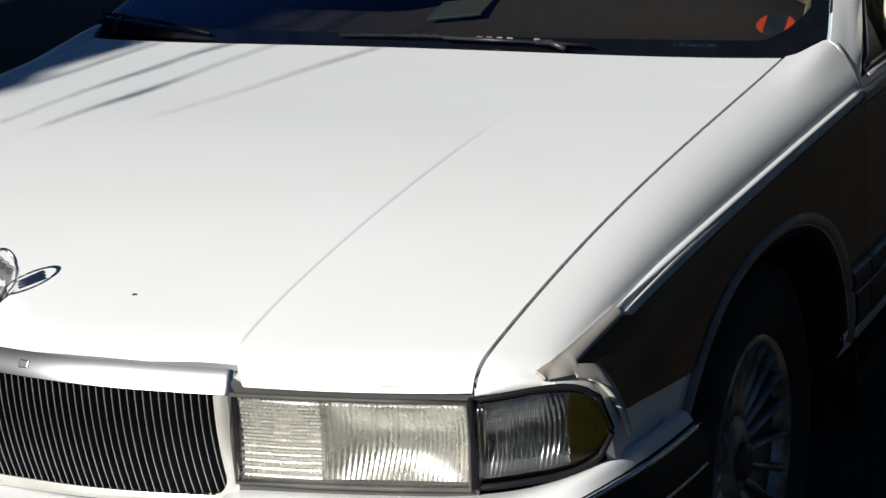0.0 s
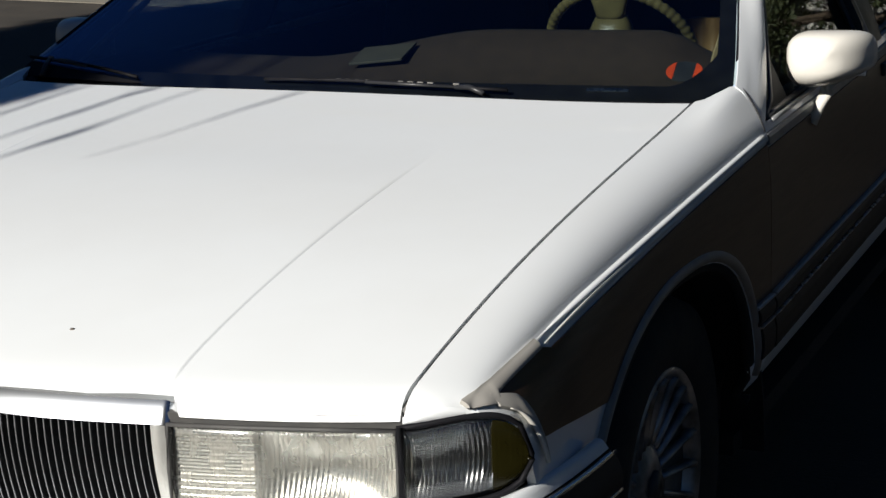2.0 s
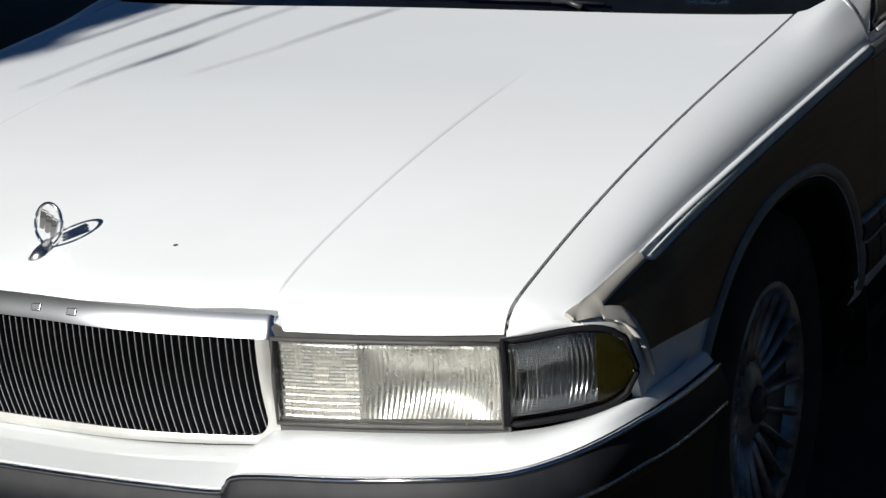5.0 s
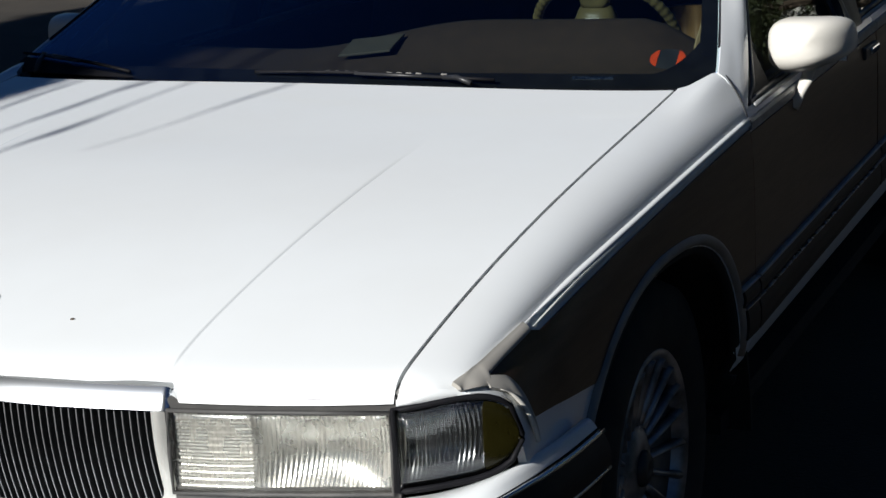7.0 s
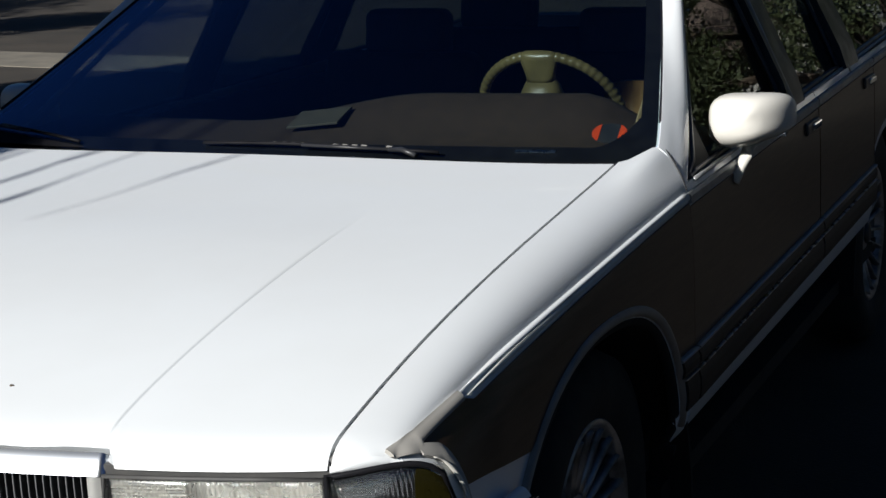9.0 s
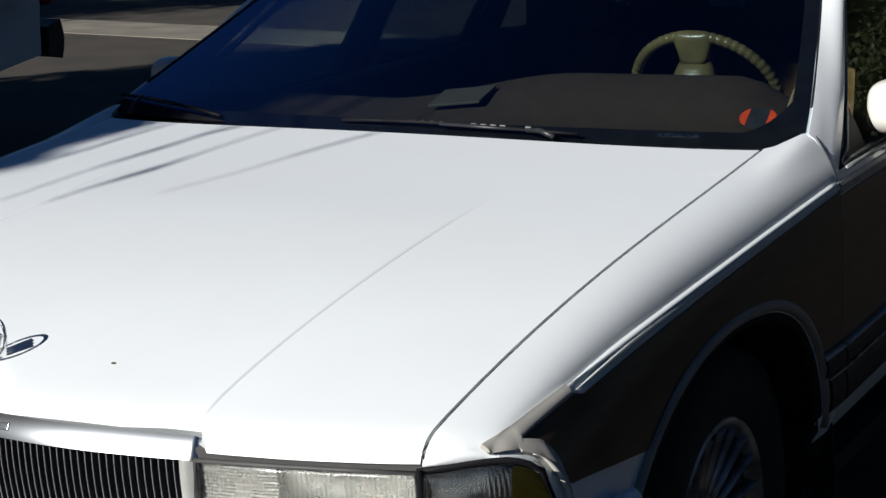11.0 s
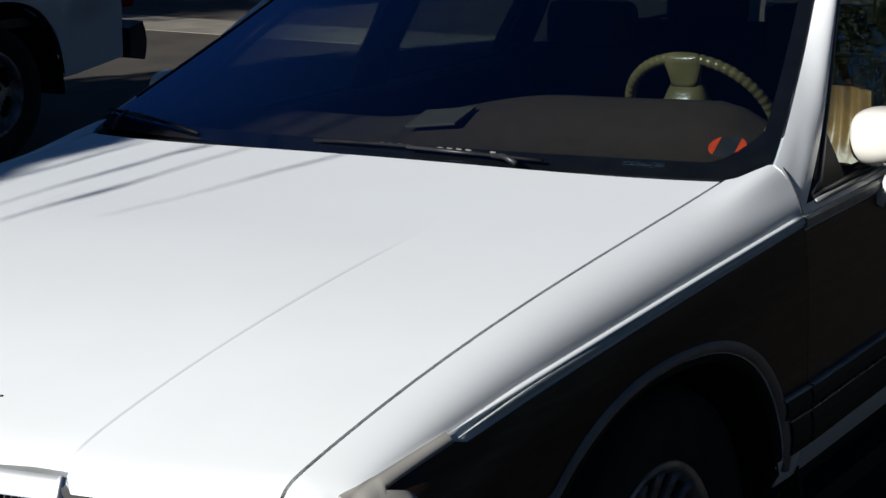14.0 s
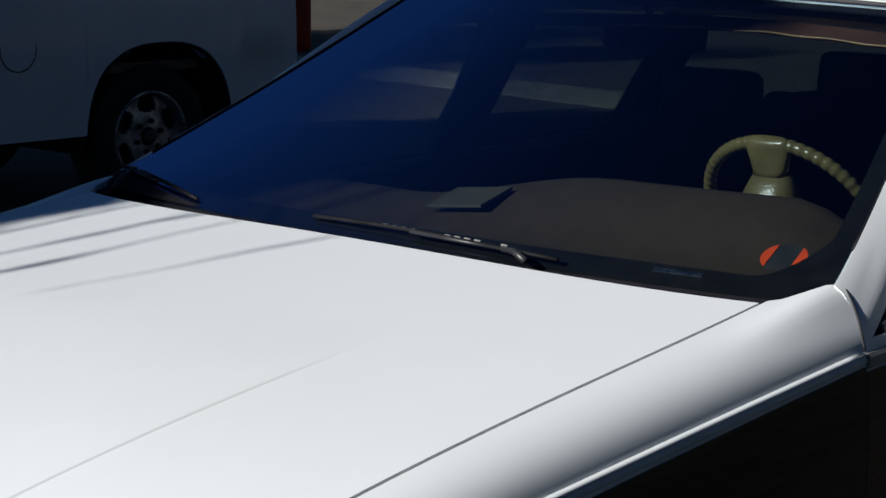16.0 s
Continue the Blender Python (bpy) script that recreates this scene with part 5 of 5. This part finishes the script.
PLATE_ME = truck_plate()
NUT_ME = lathe_mesh("nut", [(0.0, 0.0001), (0.0, 0.014), (0.018, 0.012), (0.02, 0.0001)], 10)
NUT_ME.materials.append(VOID)
for s in (1, -1):
    for y in (1.76, 5.325):
        w = new("wheel", TYRE_ME)
        w.parent = truck
        w.matrix_parent_inverse = truck.matrix_basis.inverted()
        w.matrix_basis = Matrix.Translation((TX - 0.95 + s * 0.80, y, 0.388)) @ Matrix.Rotation(0 if s > 0 else math.pi, 4, "Z") @ Matrix.Diagonal((1.15, 1.1, 1.1, 1))
        w["label"] = "black tyre on a six-lug alloy wheel"
        for nm, me in (("rim", RIM_ME), ("wheel_face", PLATE_ME), ("brake_disc", DISC_ME), ("centre_cap", CAP_ME)):
            ob = new(nm, me)
            ob.parent = w
        for q in range(6):
            ob = new("lug_nut", NUT_ME)
            ob.parent = w
            a = math.tau * (q + 0.3) / 6
            ob.matrix_basis = Matrix.Translation((0.066, 0.075 * math.cos(a), 0.075 * math.sin(a)))


# ---- far cars on the other side of the lot ----
def sedan(place, turn, paint, label):
    car = thing("parked_sedan", (0, 0, 0), label, "car", "cars across the lot")
    prof = [(-2.25, 0.55, 0.62), (-2.1, 0.80, 0.78), (-1.2, 0.93, 0.86), (1.2, 0.96, 0.86), (2.0, 0.92, 0.82), (2.25, 0.60, 0.70)]

    def body(i, v):
        y, h, w = prof[int(i)]
        a = math.pi * v
        return (w * math.copysign(abs(math.cos(a)) ** 0.35, math.cos(a)), y, 0.28 + (h - 0.28) * math.sin(a) ** 0.35)
    link("body", shell_mesh("body", [[body(i, v) for v in lin(0, 1, 15)] for i in range(6)], 0.04), paint, car)
    cab = [(-1.45, 0.90, 0.74), (-0.6, 1.40, 0.60), (0.7, 1.42, 0.60), (1.6, 0.95, 0.74)]

    def top(i, v):
        y, h, w = cab[int(i)]
        a = math.pi * v
        return (w * math.copysign(abs(math.cos(a)) ** 0.4, math.cos(a)), y, 0.85 + (h - 0.85) * math.sin(a) ** 0.4)
    link("cabin_glass", shell_mesh("cabin_glass", [[top(i, v) for v in lin(0, 1, 13)] for i in range(4)], 0.02), SIDEGLASS, car, "tinted windows")
    link("roof", shell_mesh("roof", [[(u * 0.58, -0.55 + 1.2 * v, 1.43 + 0.015 * (1 - u * u)) for v in lin(0, 1, 4)] for u in lin(-1, 1, 5)], 0.03), paint, car)
    for s in (1, -1):
        for y in (-1.35, 1.35):
            wheel(car, s * 0.78, y, 0.32, 0.3, radius=0.32, spokes=10)
    car.matrix_basis = Matrix.Translation(place) @ Matrix.Rotation(turn, 4, "Z")
    for o in car.children:
        o.matrix_parent_inverse = Matrix.Identity(4)
    return car


sedan((-24.3, 28.55, 0), radians(180), SILVER, "silver sedan parked across the lot in the sun")
sedan((-31.0, 23.6, 0), radians(180), SILVER, "silver sedan parked across the lot in shade")

# ---- lot markings and paving strip ----
def ground_strip(name, a, b, width, height, material, label, category):
    d = (Vector(b) - Vector(a)).normalized()
    s = Vector((-d.y, d.x, 0)) * width / 2
    a, b = Vector(a), Vector(b)
    top = [a - s, b - s, b + s, a + s]
    vs = [v + Vector((0, 0, height)) for v in top] + [v - Vector((0, 0, 0.05)) for v in top]
    me = raw(name, vs, [(0, 1, 2, 3), (7, 6, 5, 4), (0, 4, 5, 1), (1, 5, 6, 2), (2, 6, 7, 3), (3, 7, 4, 0)])
    return tagged(link(name, me, material, None, smooth=False), label, category, kind="structure")


ground_strip("pavement", (-40, 18.0, 0), (14, 8.3, 0), 1.1, 0.006, CONCRETE, "pale concrete gutter strip across the lot", "pavement")
ground_strip("road_marking", (-19.4, 22.2, 0), (-18.6, 21.7, 0), 0.12, 0.005, ROADPAINT, "worn white paint mark on asphalt", "marking")
ground_strip("road_marking", (-18.0, 22.0, 0), (-17.6, 21.75, 0), 0.12, 0.005, ROADPAINT, "worn white paint mark on asphalt", "marking")


# ---- trees and house round the lot ----
def leaf_cloud(name, blobs, per, size, material, parent, seed):
    rnd = random.Random(seed)
    vs, fs = [], []
    for (bx, by, bz, br) in blobs:
        for _ in range(per):
            d = Vector((rnd.gauss(0, 1), rnd.gauss(0, 1), rnd.gauss(0, 1))).normalized() * br * rnd.random() ** 0.45
            c = Vector((bx, by, bz)) + Vector((d.x, d.y, d.z * 0.8))
            a = Vector((rnd.gauss(0, 1), rnd.gauss(0, 1), rnd.gauss(0, 1))).normalized()
            b = a.cross(Vector((rnd.gauss(0, 1), rnd.gauss(0, 1), rnd.gauss(0, 1)))).normalized()
            q = size * (0.6 + 0.8 * rnd.random())
            k = len(vs)
            vs += [c - a * q, c + b * q * 0.45 + a * q * 0.1, c + a * q, c - b * q * 0.45 + a * q * 0.1]
            fs.append((k, k + 1, k + 2, k + 3))
    return link(name, raw(name, vs, fs), material, parent, smooth=False)


def tree(place, height, spread, seed, label, per=420, size=0.16, lobes=16):
    rnd = random.Random(seed)
    x, y = place
    t = thing("tree", (x, y, 0), label, "tree", "trees round the lot")
    crown0 = height * (0.15 if y > 20 else 0.34)
    tube("trunk", [(x, y, -0.05), (x + 0.05, y, height * 0.2), (x - 0.04, y + 0.06, crown0), (x, y, height * 0.7)], [0.26, 0.19, 0.16, 0.07], BARK, t, sides=10)
    blobs = []
    for k in range(lobes):
        a = math.tau * k / lobes * 2.4
        r = spread * (0.25 + 0.6 * rnd.random())
        c = (x + r * math.cos(a), y + r * math.sin(a), crown0 + (height - crown0) * (0.15 + 0.75 * rnd.random()), spread * (0.30 + 0.2 * rnd.random()))
        blobs.append(c)
        tube("limb", [(x, y, crown0 * 0.9), (0.5 * (x + c[0]), 0.5 * (y + c[1]), 0.4 * crown0 + 0.6 * c[2]), c[:3]], [0.09, 0.06, 0.02], BARK, t, sides=6)
    leaf_cloud("crown", blobs, per, size, LEAF, t, seed)
    return t


SX, SY = 0.313, 0.950     # way in which shadows fall on the ground

# the big tree whose shade lies over the lot beside the wagon
shade_tree = thing("tree", (-7.4, -6.4, 0), "tall dense broadleaf tree shading the lot", "tree", "trees round the lot")
tube("trunk", [(-7.4, -6.4, -0.05), (-7.3, -6.35, 1.2), (-7.4, -6.3, 2.6), (-7.3, -6.2, 5.0)], [0.38, 0.30, 0.26, 0.12], BARK, shade_tree, sides=12)
rnd = random.Random(5)
blobs = []
for k in range(185):
    up = 1.9 + 6.8 * rnd.random()
    br = 0.75 + 0.35 * rnd.random()
    d = -5.0 - 2.5 * rnd.random()                                              # along the light
    u = min(-9.3 + 9.1 * rnd.random(), (-0.52 if up + 0.539 * d - br > 2.35 else -1.04) - br)      # across the light
    blobs.append((u * SY + d * SX, -u * SX + d * SY, up, br))
for u, up in ((-1.08, 6.45), (-1.06, 6.9), (-1.06, 7.4), (-1.10, 7.9), (-1.7, 6.4), (-2.0, 7.3), (-2.6, 6.6), (-2.7, 7.6), (-3.3, 6.5)):      # a higher mass that shades the roof alone
    blobs.append((u * SY - 6.0 * SX, -u * SX - 6.0 * SY, up, 0.8))
for k in range(34):
    u, low = -0.90 - 0.13 * (k // 2) + 0.03 * math.sin(5 * k), 2.62 + 0.42 * (k % 2) + 0.05 * math.sin(3 * k)
    blobs.append((u * SY - 6.0 * SX, -u * SX - 6.0 * SY, low + 3.234, 0.40))       # its lower rim
for k in range(10):
    u, low = -1.44 - 0.25 * (k // 2), 1.95 + 0.38 * (k % 2)
    blobs.append((u * SY - 6.0 * SX, -u * SX - 6.0 * SY, low + 3.234, 0.32))       # and its side, over the far pillar
for k in range(0, 120, 8):
    b = blobs[k]
    tube("limb", [(-7.35, -6.3, 2.3), (0.5 * (b[0] - 7.35), 0.5 * (b[1] - 6.3), 0.4 * 2.3 + 0.6 * b[2]), b[:3]], [0.12, 0.08, 0.02], BARK, shade_tree, sides=6)
leaf_cloud("crown", blobs, 430, 0.20, LEAF, shade_tree, 7)

# another tree on the driver's side keeps the ground beside the wagon in shade
side_tree = thing("tree", (3.6, -12.4, 0), "tall broadleaf tree shading the lot", "tree", "trees round the lot")
tube("trunk", [(3.6, -12.4, -0.05), (3.7, -12.3, 1.6), (3.6, -12.4, 3.4), (3.7, -12.3, 7.0)], [0.40, 0.31, 0.26, 0.12], BARK, side_tree, sides=12)
blobs = []
for k in range(130):
    br = 0.8 + 0.4 * rnd.random()
    u, d, up = max(1.12 + br, 1.3 + 7.5 * rnd.random()), -9.0 - 2.5 * rnd.random(), 3.2 + 7.2 * rnd.random()
    blobs.append((u * SY + d * SX, -u * SX + d * SY, up, br))
    if k % 9 == 0:
        b = blobs[-1]
        tube("limb", [(3.6, -12.4, 3.0), (0.5 * (b[0] + 3.6), 0.5 * (b[1] - 12.4), 0.4 * 3.0 + 0.6 * b[2]), b[:3]], [0.12, 0.08, 0.02], BARK, side_tree, sides=6)
leaf_cloud("crown", blobs, 420, 0.22, LEAF, side_tree, 9)

# thin hanging twigs at the rim of the crown throw long streaks over the hood
# each: foot of the shadow's two ends on the hood, thickness, where along it is thickest and how wide that is
TWIGS = [(-0.402, 0.81, -0.272, 1.40, 0.0112, 0.36, 0.15), (-0.528, 0.80, -0.400, 1.42, 0.0086, 0.62, 0.20), (-0.450, 1.20, -0.372, 1.42, 0.0075, 0.8, 0.35),
         (-0.652, 1.03, -0.556, 1.43, 0.0060, 0.6, 0.4), (-0.206, 0.90, -0.030, 1.40, 0.0052, 0.85, 0.35), (-0.700, 1.12, -0.600, 1.44, 0.0065, 0.8, 0.3)]
for x0, y0, x1, y1, r, qc, qw in TWIGS:
    pts, rad = [], []
    for q in lin(0, 1, 13):
        foot = Vector((x0 + (x1 - x0) * q, y0 + (y1 - y0) * q, seam_z(y0 + (y1 - y0) * q) + 0.008))
        pts.append(tuple(foot + SUN * (3.4 + (y1 - y0) / 0.836 * q) + Vector((0.004 * math.sin(9 * q + r * 900), 0, 0))))
        rad.append(r * (0.30 + 0.75 * math.exp(-((q - qc) / qw) ** 2)))
    tube("twig", pts, rad, BARK, shade_tree, "hanging twig", sides=6)
    tip = Vector(pts[-1])
    tube("twig", [pts[-1], tuple(tip + Vector((-0.35, -0.25, 0.5))), tuple(tip + Vector((-1.6, -1.4, 0.9)))], [r * 0.6, r * 0.8, r * 1.3], BARK, shade_tree, "", sides=6)
# made-up boughs at the crown's edge, placed to shade far fender and hood's corner
for off in (0.0, -0.10, -0.20, -0.30):
    line = [Vector((-0.835 + off + 0.105 * q, 0.95 + 0.60 * q, 0.93)) + SUN * (3.0 + 0.6 * q) for q in lin(0, 1, 7)]
    tube("limb", [tuple(p) for p in line] + [tuple(line[-1] + Vector((-0.5, -0.3, 0.6))), tuple(line[-1] + Vector((-2.0, -1.5, 1.0)))], [0.02, 0.045, 0.055, 0.056, 0.055, 0.05, 0.045, 0.05, 0.06], BARK, shade_tree, "low bough added as a shadow caster", sides=8)

# ---- beyond the lot ----
# trees on the +x side are unseen, added to fill reflections and block sky light
for i, (x, y, h, sp) in enumerate(((11.5, 43, 13, 4.6), (17, 44, 10, 4.0), (8.5, 52, 15, 5), (24, 38, 9, 3.6), (9.5, 24, 11, 3.6), (6, 41, 13, 4.5), (5.5, 30, 12, 4.2), (18.5, 35, 10, 3.8), (2.5, 49, 10, 4), (21, 52, 12, 4.6), (-16.8, 6.4, 7.5, 3.4), (-4, 58, 10, 4.5), (19, 12, 8, 3.2), (20, -4, 8, 3.3), (26, 24, 12, 4.6), (31, 8, 12, 5), (30, -9, 11, 4.6), (24, -24, 12, 5), (9, -33, 11, 5), (-22, -30, 12, 5), (-36, -12, 12, 5), (-40, 6, 12, 5), (-20, 62, 12, 5), (30, 58, 13, 5), (13.8, 1.0, 7, 3.4), (13.8, 10.0, 8, 3.8), (15.6, 19.4, 11, 4.4), (20, 30, 14, 5.2), (12.0, -4.6, 5.5, 2.6))):
    near, mid = 13 < x < 16 and 0 < y < 20, x < 21 and 0 < y < 45
    fine = x < 12 and 23 < y < 45
    tree((x, y), h, sp, 20 + i, "added broadleaf tree at the edge of the lot", per=4200 if near or fine else 1500 if mid else 520, size=0.055 if fine else 0.065 if near else 0.085 if mid else 0.15, lobes=24 if near else 14)


def house(x, y, w, dpt, h, label):
    hs = thing("house", (x, y, 0), label, "house")
    block("wall", (w, dpt, h), STUCCO, hs, "pale stucco wall", at=pose(x, y, h / 2), bevel=0.03)
    vs = [(x - w / 2 - 0.5, y - dpt / 2 - 0.5, h), (x + w / 2 + 0.5, y - dpt / 2 - 0.5, h), (x + w / 2 + 0.5, y + dpt / 2 + 0.5, h), (x - w / 2 - 0.5, y + dpt / 2 + 0.5, h),
          (x - w / 2 + 1.5, y, h + 1.7), (x + w / 2 - 1.5, y, h + 1.7)]
    link("roof", raw("roof", vs, [(0, 1, 5, 4), (1, 2, 5), (2, 3, 4, 5), (3, 0, 4), (3, 2, 1, 0)]), SHINGLE, hs, "brown shingle roof", smooth=False)
    for k in range(4):
        wx = x - w / 2 + w * (k + 0.5) / 4
        win = block("window", (1.3, 0.12, 1.1), TRIM, hs, "dark window", at=pose(wx, y - dpt / 2 - 0.02, 1.6), bevel=0.02)
        block("window_sill", (1.5, 0.2, 0.08), STUCCO, win, "", at=pose(0, -0.03, -0.6), bevel=0.01)
    return hs


house(10.5, 35, 9, 6, 4.6, "long low pale stucco house behind trees")
